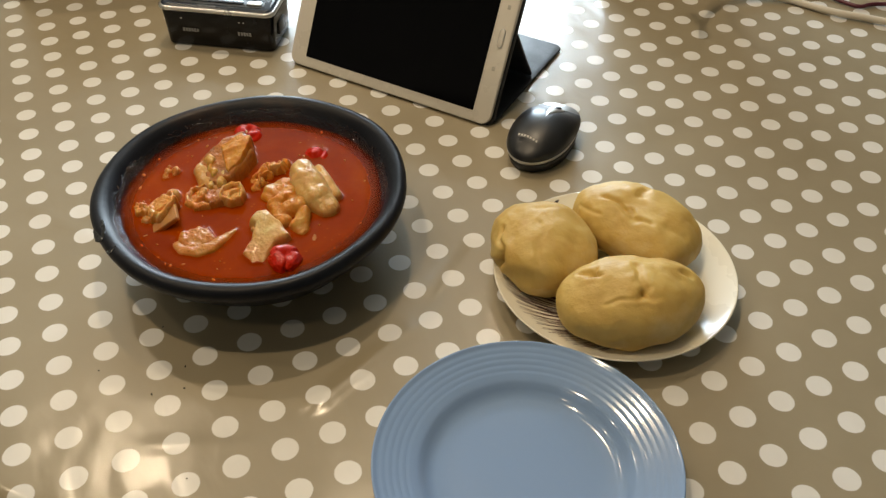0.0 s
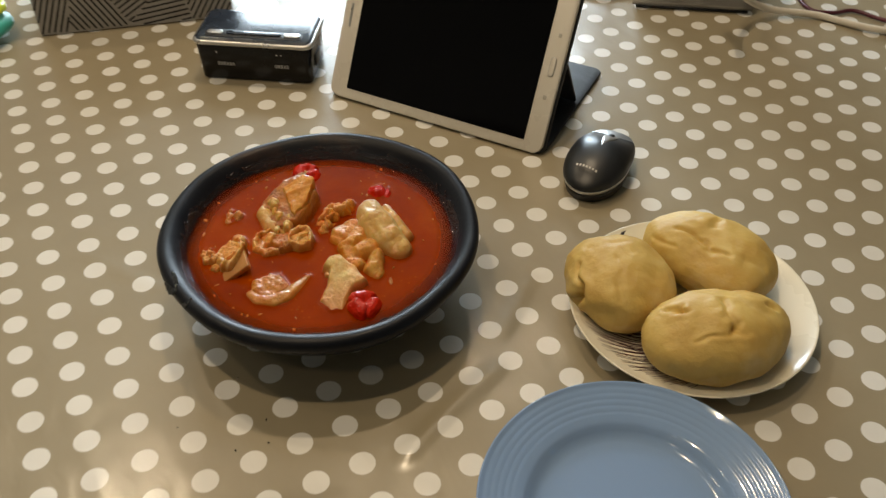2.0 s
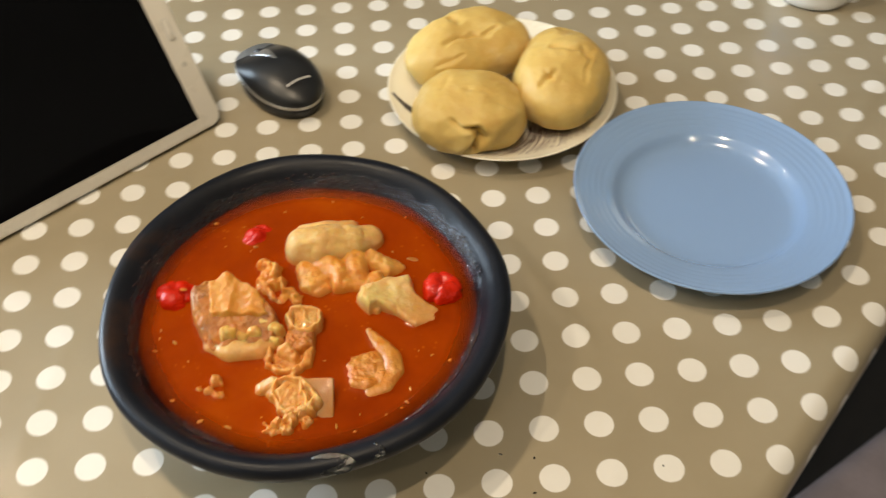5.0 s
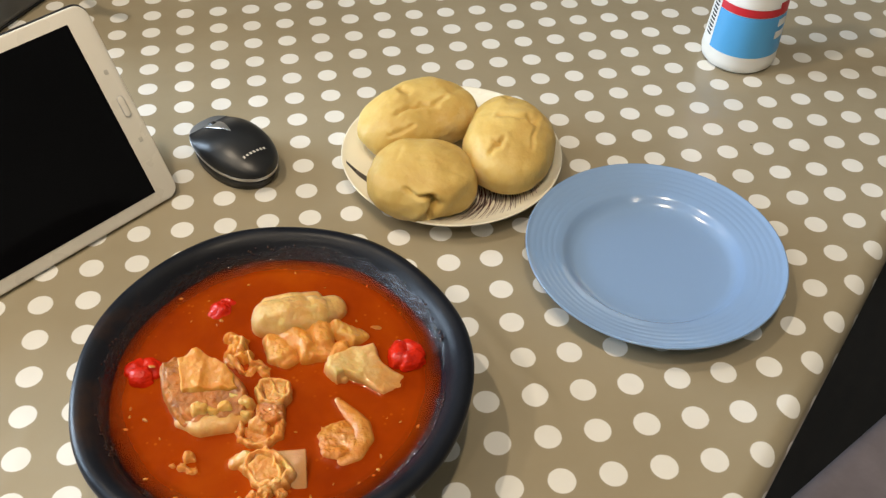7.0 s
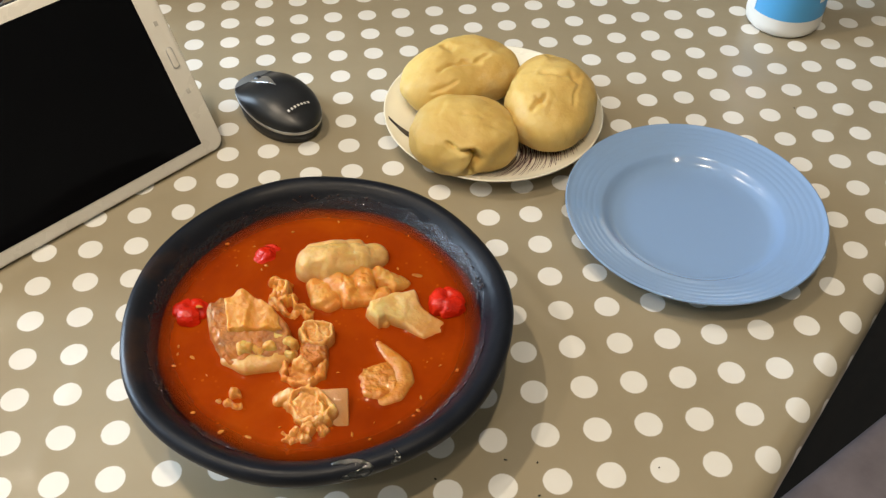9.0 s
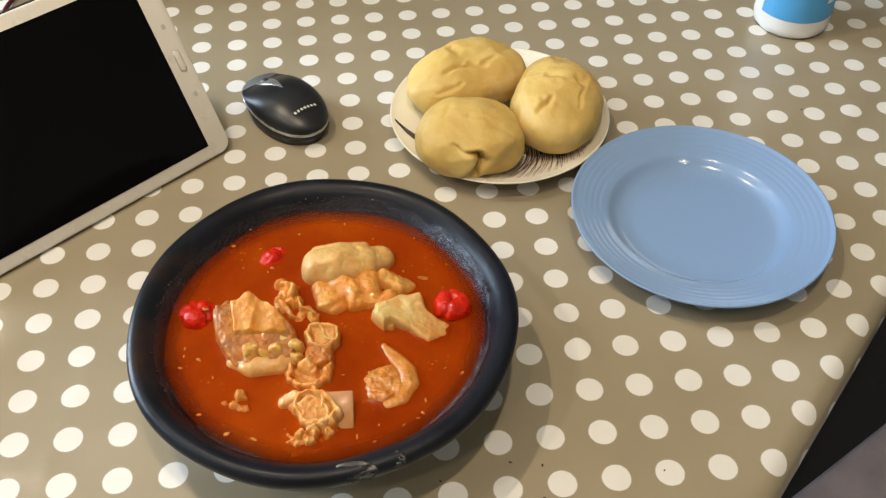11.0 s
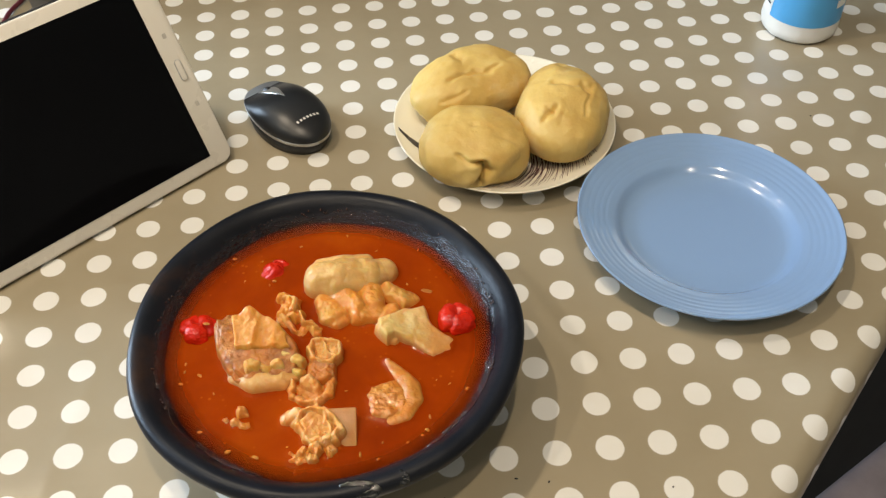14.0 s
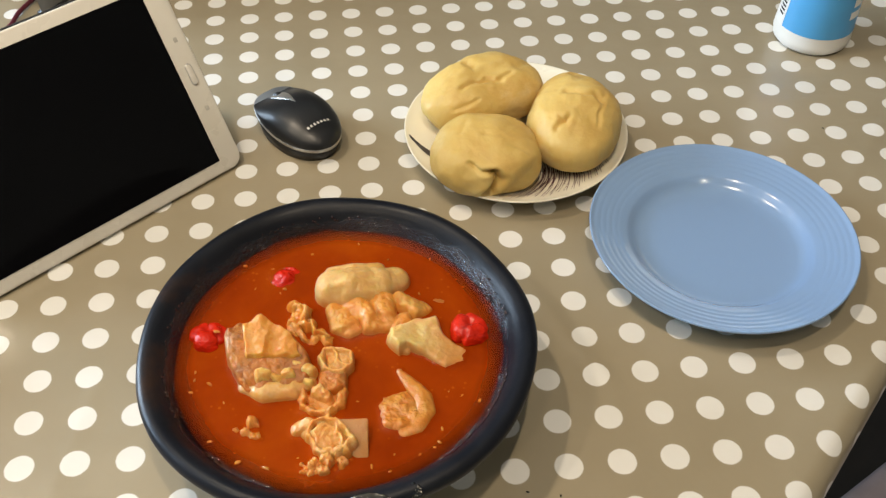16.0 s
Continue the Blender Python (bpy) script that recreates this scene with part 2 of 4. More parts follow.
MAT_BLUE = plain("glazed_blue_stoneware", (0.225, 0.350, 0.57), 0.14, vary=0.02, scale=8, relief=0, Coat_Weight=1.0, Coat_Roughness=0.035)
MAT_WHITE = plain("glazed_cream_china", (0.80, 0.76, 0.63), 0.22, vary=0.03, scale=40, relief=0.03, Coat_Weight=0.6, Coat_Roughness=0.06)
MAT_STROKE = plain("plum_brown_print", (0.075, 0.022, 0.026), 0.3, vary=0.2, relief=0)
MAT_SLATE = plain("slate_grey_print", (0.05, 0.045, 0.05), 0.3, vary=0.2, relief=0)
MAT_MOUSE = plain("worn_black_plastic", (0.014, 0.015, 0.017), 0.33, vary=0.25, scale=90, relief=0.06)
MAT_UNDER = plain("matt_black_plastic", (0.012, 0.012, 0.013), 0.5, vary=0.2, scale=90)
MAT_SILVER = plain("satin_silver_plastic", (0.58, 0.57, 0.55), 0.3, 0.85, vary=0.08, scale=90, relief=0.03)
MAT_MARK = plain("dim_grey_print", (0.30, 0.30, 0.30), 0.45, vary=0.05, relief=0)
MAT_LOGO = plain("pale_print", (0.62, 0.60, 0.56), 0.45, vary=0.05, relief=0)
MAT_BEZEL = plain("white_tablet_plastic", (0.72, 0.68, 0.60), 0.28, vary=0.03, scale=60, relief=0.02)
MAT_KEY = plain("faint_grey_print", (0.50, 0.475, 0.42), 0.35, vary=0.05, relief=0)
MAT_SCREEN = plain("black_screen_glass", (0.003, 0.003, 0.0035), 0.07, vary=0.2, scale=30, relief=0, Specular_IOR_Level=0.09)
MAT_CASE = plain("black_leatherette", (0.013, 0.013, 0.015), 0.48, vary=0.2, scale=120, relief=0.35)
MAT_DOCKTOP = plain("dark_blue_black_gloss", (0.016, 0.024, 0.040), 0.24, vary=0.15, scale=80, relief=0.03)
MAT_DOCK = plain("glossy_black_plastic", (0.006, 0.006, 0.007), 0.2, vary=0.15, scale=80, relief=0.02, Specular_IOR_Level=0.3)
MAT_ALU = plain("brushed_aluminium", (0.34, 0.32, 0.285), 0.38, 0.9, vary=0.06, scale=80, relief=0.08)
MAT_CABLE_W = plain("white_cable_rubber", (0.66, 0.60, 0.50), 0.5, vary=0.06, relief=0.05)
MAT_CABLE_R = plain("dark_red_cable_rubber", (0.085, 0.012, 0.022), 0.4, vary=0.15, relief=0.05)
MAT_BOTTLE = plain("white_bottle_plastic", (0.80, 0.78, 0.73), 0.35, vary=0.03, relief=0.03)
MAT_LABEL_B = plain("sky_blue_label", (0.075, 0.34, 0.66), 0.34, vary=0.05, relief=0.02)
MAT_LABEL_R = plain("red_label_band", (0.55, 0.018, 0.03), 0.34, vary=0.06, relief=0.02)
MAT_LABEL_W = plain("white_label_paper", (0.82, 0.81, 0.78), 0.4, vary=0.03, relief=0.02)
MAT_BOX = plain("silver_grey_card", (0.36, 0.345, 0.33), 0.38, 0.25, vary=0.1, scale=50, relief=0.05)
MAT_INK = plain("black_ink", (0.012, 0.012, 0.013), 0.45, vary=0.1, relief=0)
MAT_TEAL = plain("teal_plastic_film", (0.05, 0.42, 0.36), 0.3, vary=0.15, relief=0.1)
MAT_LIME = plain("lime_yellow_plastic_film", (0.62, 0.72, 0.05), 0.3, vary=0.15, relief=0.1)
MAT_WALL = plain("cream_wall_paint", (0.38, 0.33, 0.26), 0.75, vary=0.04, scale=10, relief=0.1)
MAT_CEILING = plain("white_ceiling_paint", (0.46, 0.42, 0.36), 0.8, vary=0.03, scale=10, relief=0.1)
MAT_FRAME = plain("white_window_paint", (0.76, 0.75, 0.72), 0.4, vary=0.03, relief=0.03)
MAT_DARK = plain("black_painted_wood", (0.012, 0.011, 0.011), 0.5, vary=0.25, scale=50, relief=0.1)
MAT_SEAT = plain("mauve_grey_fabric", (0.30, 0.262, 0.285), 0.85, vary=0.15, scale=120, relief=0.5)
MAT_WOOD = plain("dark_table_wood", (0.012, 0.009, 0.008), 0.45, vary=0.3, scale=40, relief=0.1)


def boards():
    m = Nodes("dark_floor_boards", rough=0.5)
    grain = m.noise(6, 6, 0.6, stretch=(1, 9, 1))
    base = m.ramp(grain, (0.3, (0.007, 0.006, 0.005)), (0.7, (0.013, 0.010, 0.008)))
    m.set("Base Color", base).set("Roughness", m.grey(m.noise(20, 4), 0.4, 0.6)).set("Normal", m.bump(grain, 0.1, 0.002))
    return m.mat


MAT_FLOOR = boards()
GLASS = Nodes("window_glass", (1, 1, 1), 0.02, Transmission_Weight=1.0, IOR=1.45).mat


# ---------------- shaping helpers ----------------
def part(name, bm, material, parent=None, label="", smooth=True, at=None):
    """Links a bmesh as one mesh object, under a thing if one is given."""
    bmesh.ops.recalc_face_normals(bm, faces=bm.faces)
    mesh = bpy.data.meshes.new(name)
    bm.to_mesh(mesh)
    bm.free()
    mesh.materials.append(material)
    if smooth:
        mesh.polygons.foreach_set("use_smooth", [True] * len(mesh.polygons))
    ob = new(name, mesh)
    ob.parent = parent
    if at is not None:
        ob.matrix_local = at
    return tagged(ob, label)


def thing(name, m, label, category, group="", kind=""):
    ob = new(name)
    ob.empty_display_size = 0.02
    ob.matrix_world = m
    return tagged(ob, label, category, group, kind)


def lathe(profile, steps=128, warp=None):
    """A turned shape from (radius, height) pairs; a radius of 0 closes it."""
    bm = bmesh.new()
    rings = []
    for r, z in profile:
        if r <= 1e-6:
            rings.append([bm.verts.new((0, 0, z))])
            continue
        ring = []
        for n in range(steps):
            a = 2 * math.pi * n / steps
            k = warp(a, r, z) if warp else (0, 0)
            ring.append(bm.verts.new(((r + k[0]) * math.cos(a), (r + k[0]) * math.sin(a), z + k[1])))
        rings.append(ring)
    for a, b in zip(rings, rings[1:]):
        for n in range(steps):
            m = (n + 1) % steps
            if len(a) == 1 and len(b) == 1:
                continue
            if len(a) == 1:
                bm.faces.new((a[0], b[n], b[m]))
            elif len(b) == 1:
                bm.faces.new((a[n], b[0], a[m]))
            else:
                bm.faces.new((a[n], b[n], b[m], a[m]))
    return bm


def spline(points, steps):
    """Points of a smooth line through the given ones."""
    pts = [Vector(p) for p in points]
    pts = [2 * pts[0] - pts[1], *pts, 2 * pts[-1] - pts[-2]]
    out = []
    for i in range(1, len(pts) - 2):
        p0, p1, p2, p3 = pts[i - 1 : i + 3]
        for s in range(steps):
            t = s / steps
            out.append(0.5 * (2 * p1 + (p2 - p0) * t + (2 * p0 - 5 * p1 + 4 * p2 - p3) * t * t + (3 * p1 - p0 - 3 * p2 + p3) * t**3))
    return out + [pts[-2]]


def tube(points, radius, sides=10):
    bm = bmesh.new()
    rings = []
    for n, p in enumerate(points):
        way = (points[min(n + 1, len(points) - 1)] - points[max(n - 1, 0)]).normalized()
        side = way.cross(Vector((0, 0, 1)) if abs(way.z) < 0.95 else Vector((1, 0, 0))).normalized()
        up = side.cross(way)
        rings.append([bm.verts.new(p + radius * (math.cos(a) * side + math.sin(a) * up)) for a in (2 * math.pi * k / sides for k in range(sides))])
    for a, b in zip(rings, rings[1:]):
        for k in range(sides):
            bm.faces.new((a[k], a[(k + 1) % sides], b[(k + 1) % sides], b[k]))
    bm.faces.new(rings[0]), bm.faces.new(rings[-1][::-1])
    return bm


def rounded(w, d, r, steps=8):
    """The outline of a rectangle with round corners, centred."""
    out = []
    for cx, cy, a0 in ((w / 2 - r, d / 2 - r, 0), (-w / 2 + r, d / 2 - r, 90), (-w / 2 + r, -d / 2 + r, 180), (w / 2 - r, -d / 2 + r, 270)):
        out += [(cx + r * math.cos(radians(a0 + 90 * k / steps)), cy + r * math.sin(radians(a0 + 90 * k / steps))) for k in range(steps + 1)]
    return out


def slab(w, d, h, r, bevel=0.001, z=0.0, taper=0.0):
    """A plate with round corners and softened edges; taper widens its foot."""
    bm = bmesh.new()
    levels = [(bevel * 0.0 + bevel, 0), (bevel * 0.3, bevel * 0.3), (0, bevel), (0, h - bevel), (bevel * 0.3, h - bevel * 0.3), (bevel, h)]
    rings = []
    for inset, up in levels:
        k = taper * (1 - up / h) - inset
        rings.append([bm.verts.new((x, y, z + up)) for x, y in rounded(w + 2 * k, d + 2 * k, max(r + k, 0.0004))])
    n = len(rings[0])
    for a, b in zip(rings, rings[1:]):
        for k in range(n):
            bm.faces.new((a[k], a[(k + 1) % n], b[(k + 1) % n], b[k]))
    bm.faces.new(rings[0][::-1]), bm.faces.new(rings[-1])
    return bm


def box(w, d, h, at=(0, 0, 0), bevel=0.0):
    bm = bmesh.new()
    bmesh.ops.create_cube(bm, size=1.0, matrix=Matrix.Translation(at) @ Matrix.Diagonal((w, d, h, 1)))
    if bevel:
        bmesh.ops.bevel(bm, geom=bm.edges[:], offset=bevel, segments=2, affect="EDGES", profile=0.5)
    return bm


def rough_at(p, seed, scale):
    return noise.noise(Vector(p) * scale + Vector((seed * 7.3, seed * 3.1, seed * 1.7)))


def near_line(p, line):
    """How far p is from a bent line."""
    best = 9.0
    for a, b in zip(line, line[1:]):
        ab = b - a
        t = max(0.0, min(1.0, (p - a).dot(ab) / max(ab.dot(ab), 1e-9)))
        best = min(best, (p - a - ab * t).length)
    return best


def kneaded(radii, seed, seams, dents=(), power=2.2):
    """A hand-shaped lump of dough: a full oval with broad unevenness, pinched seams (line, width, depth) and pressed hollows."""
    bm = bmesh.new()
    bmesh.ops.create_icosphere(bm, subdivisions=6, radius=1.0)
    lines = [([Vector(w).normalized() for w in line], wide, deep) for line, wide, deep in seams]
    hollows = [(Vector(w).normalized(), wide, deep) for w, wide, deep in dents]
    for v in bm.verts:
        d = v.co.normalized()
        k = (abs(d.x) ** power + abs(d.y) ** power + abs(d.z) ** power) ** (-1 / power)
        p = Vector((d.x * radii[0], d.y * radii[1], d.z * radii[2])) * k
        push = rough_at(p, seed, 24) * 0.0044 + rough_at(p, seed + 3, 62) * 0.0014 + rough_at(p, seed + 6, 150) * 0.0005 + rough_at(p, seed + 7, 420) * 0.00012
        wob = Vector((rough_at(p, seed + 4, 90), rough_at(p, seed + 5, 90), rough_at(p, seed + 8, 90))) * 0.07
        for line, wide, deep in lines:
            s = near_line(d + wob, line)
            push += deep * (0.22 * math.exp(-(((s - 2.4 * wide) / (1.6 * wide)) ** 2)) - 1.25 * math.exp(-((s / wide) ** 2)))
        for way, wide, deep in hollows:
            push -= deep * math.exp(-((d - way).length / wide) ** 2)
        v.co = p + d * push
    return bm


def blob(radii, seed, crag, scale, segments=5, dents=(), power=2.0):
    """A closed lump from a fine ball: radii, rough skin and pressed-in dents (way, width, depth)."""
    bm = bmesh.new()
    bmesh.ops.create_icosphere(bm, subdivisions=segments, radius=1.0)
    ways = [(Vector(w).normalized(), wide, deep) for w, wide, deep in dents]
    for v in bm.verts:
        d = v.co.normalized()
        k = (abs(d.x) ** power + abs(d.y) ** power + abs(d.z) ** power) ** (-1 / power)
        p = Vector((d.x * radii[0], d.y * radii[1], d.z * radii[2])) * k
        push = rough_at(p, seed, scale) * crag + rough_at(p, seed + 3, scale * 2.7) * crag * 0.35
        for way, wide, deep in ways:
            push -= deep * math.exp(-((d - way).length / wide) ** 2)
        v.co = p + d * push
    return bm


# ---------------- the room ----------------
def setting(name, bm, material, label, category, m=ROOM, smooth=False):
    ob = part(name, bm, material, None, label, smooth)
    ob.matrix_world = m
    return tagged(ob, label, category, kind="structure")


U0, U1, V0, V1 = -2.9, 2.9, -2.4, WALL_V
setting("floor", box(U1 - U0, V1 - V0, 0.1, ((U0 + U1) / 2, (V0 + V1) / 2, -0.05)), MAT_FLOOR, "near-black wooden floor under the table", "floor")
setting("ceiling", box(U1 - U0, V1 - V0, 0.1, ((U0 + U1) / 2, (V0 + V1) / 2, CEIL + 0.05)), MAT_CEILING, "plain white painted ceiling", "ceiling")
for name, w, d, x, y in (("wall_south", U1 - U0, 0.2, 0, V0 - 0.1), ("wall_east", 0.2, V1 - V0 + 0.4, U1 + 0.1, (V0 + V1) / 2), ("wall_west", 0.2, V1 - V0 + 0.4, U0 - 0.1, (V0 + V1) / 2)):
    setting(name, box(w, d, CEIL, (x, y, CEIL / 2)), MAT_WALL, "plain cream painted room wall", "wall")
# the window wall, built of four pieces round its opening
wall = bmesh.new()
wl, wr, wb, wt = WIN_U - WIN_W / 2, WIN_U + WIN_W / 2, WIN_Z, WIN_Z + WIN_H
for x0, x1, z0, z1 in ((U0, wl, 0, CEIL), (wr, U1, 0, CEIL), (wl, wr, 0, wb), (wl, wr, wt, CEIL)):
    bmesh.ops.create_cube(wall, size=1.0, matrix=Matrix.Translation(((x0 + x1) / 2, V1 + 0.1, (z0 + z1) / 2)) @ Matrix.Diagonal((x1 - x0, 0.2, z1 - z0, 1)))
setting("wall_north", wall, MAT_WALL, "cream painted wall with a wide window opening", "wall")
window = tagged(new("window_1"), "white framed window letting in cool daylight", "window", kind="structure")
window.matrix_world = ROOM @ pose(WIN_U, V1 + 0.05, WIN_Z)
for name, w, h, x, z in (("frame_rail", WIN_W, 0.05, 0, 0.025), ("frame_rail", WIN_W, 0.05, 0, WIN_H - 0.025), ("frame_post", 0.05, WIN_H - 0.1, -WIN_W / 2 + 0.025, WIN_H / 2),
                         ("frame_post", 0.05, WIN_H - 0.1, WIN_W / 2 - 0.025, WIN_H / 2), ("frame_post", 0.06, WIN_H - 0.1, 0, WIN_H / 2)):
    part(name, box(w, 0.05, h, (x, 0, z), 0.004), MAT_FRAME, window, smooth=False)
part("window_sill", box(WIN_W + 0.1, 0.22, 0.03, (0, -0.08, -0.017), 0.006), MAT_FRAME, window, smooth=False)
for x in (-WIN_W / 4, WIN_W / 4):
    pane = part("pane", box(WIN_W / 2 - 0.08, 0.006, WIN_H - 0.1, (x, 0, WIN_H / 2)), GLASS, window, smooth=False)
    pane.visible_shadow = False
for n, (x, y, watts) in enumerate(DOWNLIGHTS):
    light = thing("ceiling_downlight", pose(x, y, CEIL), "round white recessed ceiling downlight, switched on", "ceiling light", "ceiling downlights")
    part("trim_ring", lathe([(0.046, -0.002), (0.046, -0.030), (0.056, -0.034), (0.062, -0.028), (0.062, -0.002)], 48), MAT_FRAME, light)


# ---------------- the table and its cloth ----------------
TU0, TU1, TV0, TV1 = -1.15, 1.15, -0.2380, 0.99


CREASES = [((0.043, 0.029), (0.093, 0.069), 0.0019), ((-0.075, -0.044), (-0.026, -0.020), 0.0021), ((-0.026, -0.020), (0.019, -0.003), 0.0017), ((0.216, 0.231), (0.256, 0.256), 0.0015),
           ((-0.19, -0.03), (-0.13, -0.055), 0.0007), ((0.10, -0.30), (0.17, -0.36), 0.0009), ((-0.12, 0.33), (-0.03, 0.31), 0.0007), ((-0.24, 0.27), (-0.19, 0.20), 0.0008)]


def crease_at(p):
    """Height of the pinched folds in the plastic sheet."""
    q, h = Vector((p.x, p.y)), 0.0
    for a, b, up in CREASES:
        a, b = Vector(a), Vector(b)
        if min((q - a).length, (q - b).length) > 0.12:
            continue
        t = max(0.0, min(1.0, (q - a).dot(b - a) / (b - a).length_squared))
        far = (q - a.lerp(b, t)).length
        h = max(h, up * math.exp(-((far / 0.0048) ** 2)))
    return h


def tablecloth():
    """One sheet: flat on the table, rolled over its edges and hanging down. Its print lies on the unrolled sheet."""
    rad, drop = 0.018, 0.010

    def bend(a, a0, a1):
        if a0 + rad <= a <= a1 - rad:
            return a, 0.0
        over = (a0 + rad - a) if a < a0 + rad else a - (a1 - rad)
        sign, foot = (-1, a0 + rad) if a < a0 + rad else (1, a1 - rad)
        quarter = rad * math.pi / 2
        if over < quarter:
            t = over / rad
            return foot + sign * rad * math.sin(t), -rad * (1 - math.cos(t))
        return foot + sign * rad, -rad - (over - quarter)

    def stations(a0, a1):
        span, out = rad * math.pi / 2, []
        out += [a0 + rad - span - drop * k / 6 for k in range(6, 0, -1)] + [a0 + rad - span * k / 8 for k in range(8, -1, -1)]
        n = round((a1 - a0) / 0.0052)
        out += [a0 + rad + (a1 - a0 - 2 * rad) * k / n for k in range(1, n)]
        return out + [a1 - rad + span * k / 8 for k in range(9)] + [a1 - rad + span + drop * k / 6 for k in range(1, 7)]

    us, vs = stations(TU0, TU1), stations(TV0, TV1)
    bm = bmesh.new()
    layer = bm.loops.layers.uv.new("UVMap")
    grid, flat = [], {}
    for a in us:
        row = []
        for b in vs:
            (u, zu), (v, zv) = bend(a, TU0, TU1), bend(b, TV0, TV1)
            z = min(zu, zv) if zu and zv else zu + zv
            lift = 0.0
            if z < -rad:
                lift = 0.001 * math.sin(a * 31) * math.sin(b * 29 + 1) * min(1, (-z - rad) / 0.08)
            p = uv(u, v, TOP + z)
            if not z:
                p.z += crease_at(p)
            p += (V * lift if zv else U * lift)
            vert = bm.verts.new(p)
            q = uv(a, b)
            flat[vert] = (q.x, q.y)
            row.append(vert)
        grid.append(row)
    for r0, r1 in zip(grid, grid[1:]):
        for k in range(len(vs) - 1):
            face = bm.faces.new((r0[k], r1[k], r1[k + 1], r0[k + 1]))
            for loop in face.loops:
                loop[layer].uv = flat[loop.vert]
    ob = part("tablecloth", bm, MAT_CLOTH)
    return tagged(ob, "taupe oilcloth with white polka dots, glossy and slightly creased", "tablecloth")


tablecloth()
table = thing("dining_table", ROOM @ pose((TU0 + TU1) / 2, (TV0 + TV1) / 2, 0), "large dark wooden dining table under the cloth", "table")
part("tabletop", box(TU1 - TU0 - 0.03, TV1 - TV0 - 0.03, 0.03, (0, 0, TOP - 0.0185), 0.004), MAT_WOOD, table)
for sx in (-1, 1):
    for sy in (-1, 1):
        part("leg", box(0.07, 0.07, TOP - 0.034, (sx * 1.02, sy * 0.5, (TOP - 0.034) / 2), 0.006), MAT_WOOD, table)

ON = TOP + 0.0008       # things stand on the cloth


def chair(m):
    ob = thing("dining_chair", m, "black wooden dining chair with a mauve-grey padded seat", "chair")
    part("seat", slab(0.43, 0.42, 0.055, 0.05, 0.018, 0.43), MAT_SEAT, ob, "mauve-grey fabric seat pad")
    part("seat_frame", slab(0.42, 0.41, 0.035, 0.03, 0.004, 0.395), MAT_DARK, ob)
    for sx in (-1, 1):
        for sy in (-1, 1):
            part("leg", box(0.036, 0.036, 0.397, (sx * 0.18, sy * 0.17, 0.1985), 0.004), MAT_DARK, ob)
        part("back_post", box(0.034, 0.03, 0.50, (sx * 0.18, -0.205, 0.68), 0.004), MAT_DARK, ob)
    for z in (0.62, 0.76, 0.90):
        part("back_slat", box(0.33, 0.018, 0.07, (0, -0.205, z), 0.004), MAT_DARK, ob)
    return ob


chair(pose(-0.215, -0.450, -0.015, 0, 0, -63))


# ---------------- the stew ----------------
BOWL = (-0.063, 0.140)
bowl = thing("clay_bowl", pose(*BOWL, ON), "round smoke-blackened clay bowl filled with red stew, on the tablecloth", "bowl")


def uneven(a, r, z):
    k = 0.0009 * math.sin(3 * a + 1) + 0.0006 * math.sin(7 * a)
    return (k if r > 0.05 else 0, 0.0007 * math.sin(2 * a + 0.6) if z > 0.03 else 0)


BOWL_PROFILE = [(0.0, 0.006), (0.048, 0.005), (0.052, 0.0), (0.060, 0.0), (0.064, 0.004), (0.085, 0.016), (0.104, 0.031), (0.116, 0.045), (0.1215, 0.053), (0.1245, 0.0565), (0.1262, 0.061),
                (0.1262, 0.0645), (0.1245, 0.0675), (0.1215, 0.0688), (0.1185, 0.0685), (0.1150, 0.0668), (0.1112, 0.0628), (0.1078, 0.0580), (0.1046, 0.0525), (0.097, 0.037), (0.075, 0.022), (0.04, 0.014), (0.0, 0.013)]
part("body", lathe([(r, z) for r, z in BOWL_PROFILE], 160, uneven), MAT_CLAY, bowl)


def crust(name, x, y, z, w, d, seed, turn, lean):
    bm = blob((w, d, 0.0008), seed, 0.0007, 520, 5)
    part(name, bm, MAT_CRUST, bowl, "shiny black burnt-on crust", at=pose(x - BOWL[0], y - BOWL[1], z, 0, lean, turn))


crust("burnt_crust", -0.1842, 0.1290, 0.0672, 0.0058, 0.0135, 3, -5, -30)
crust("burnt_spot", -0.1796, 0.1042, 0.0672, 0.0044, 0.0050, 4, -17, -30)

SOUP = 0.0527
STEW = pose(*BOWL, ON + SOUP)       # plan of the stew in millimetres round the bowl's middle


def grain(X, Y, cell, seed):
    """Smooth random heights, -1 to 1, with bumps about as wide as cell."""
    table = np.random.RandomState(seed).uniform(-1, 1, (64, 64))
    gx, gy = X / cell + 31.7, Y / cell + 17.3
    ix, iy = np.floor(gx).astype(int), np.floor(gy).astype(int)
    fx, fy = gx - ix, gy - iy
    fx, fy = fx * fx * (3 - 2 * fx), fy * fy * (3 - 2 * fy)
    at = lambda a, b: table[(ix + a) % 64, (iy + b) % 64]
    return (at(0, 0) * (1 - fx) + at(1, 0) * fx) * (1 - fy) + (at(0, 1) * (1 - fx) + at(1, 1) * fx) * fy


def roughness(X, Y, cell, seed, octaves=4):
    return sum(grain(X, Y, cell / 2**k, seed + k) * 0.55**k for k in range(octaves))


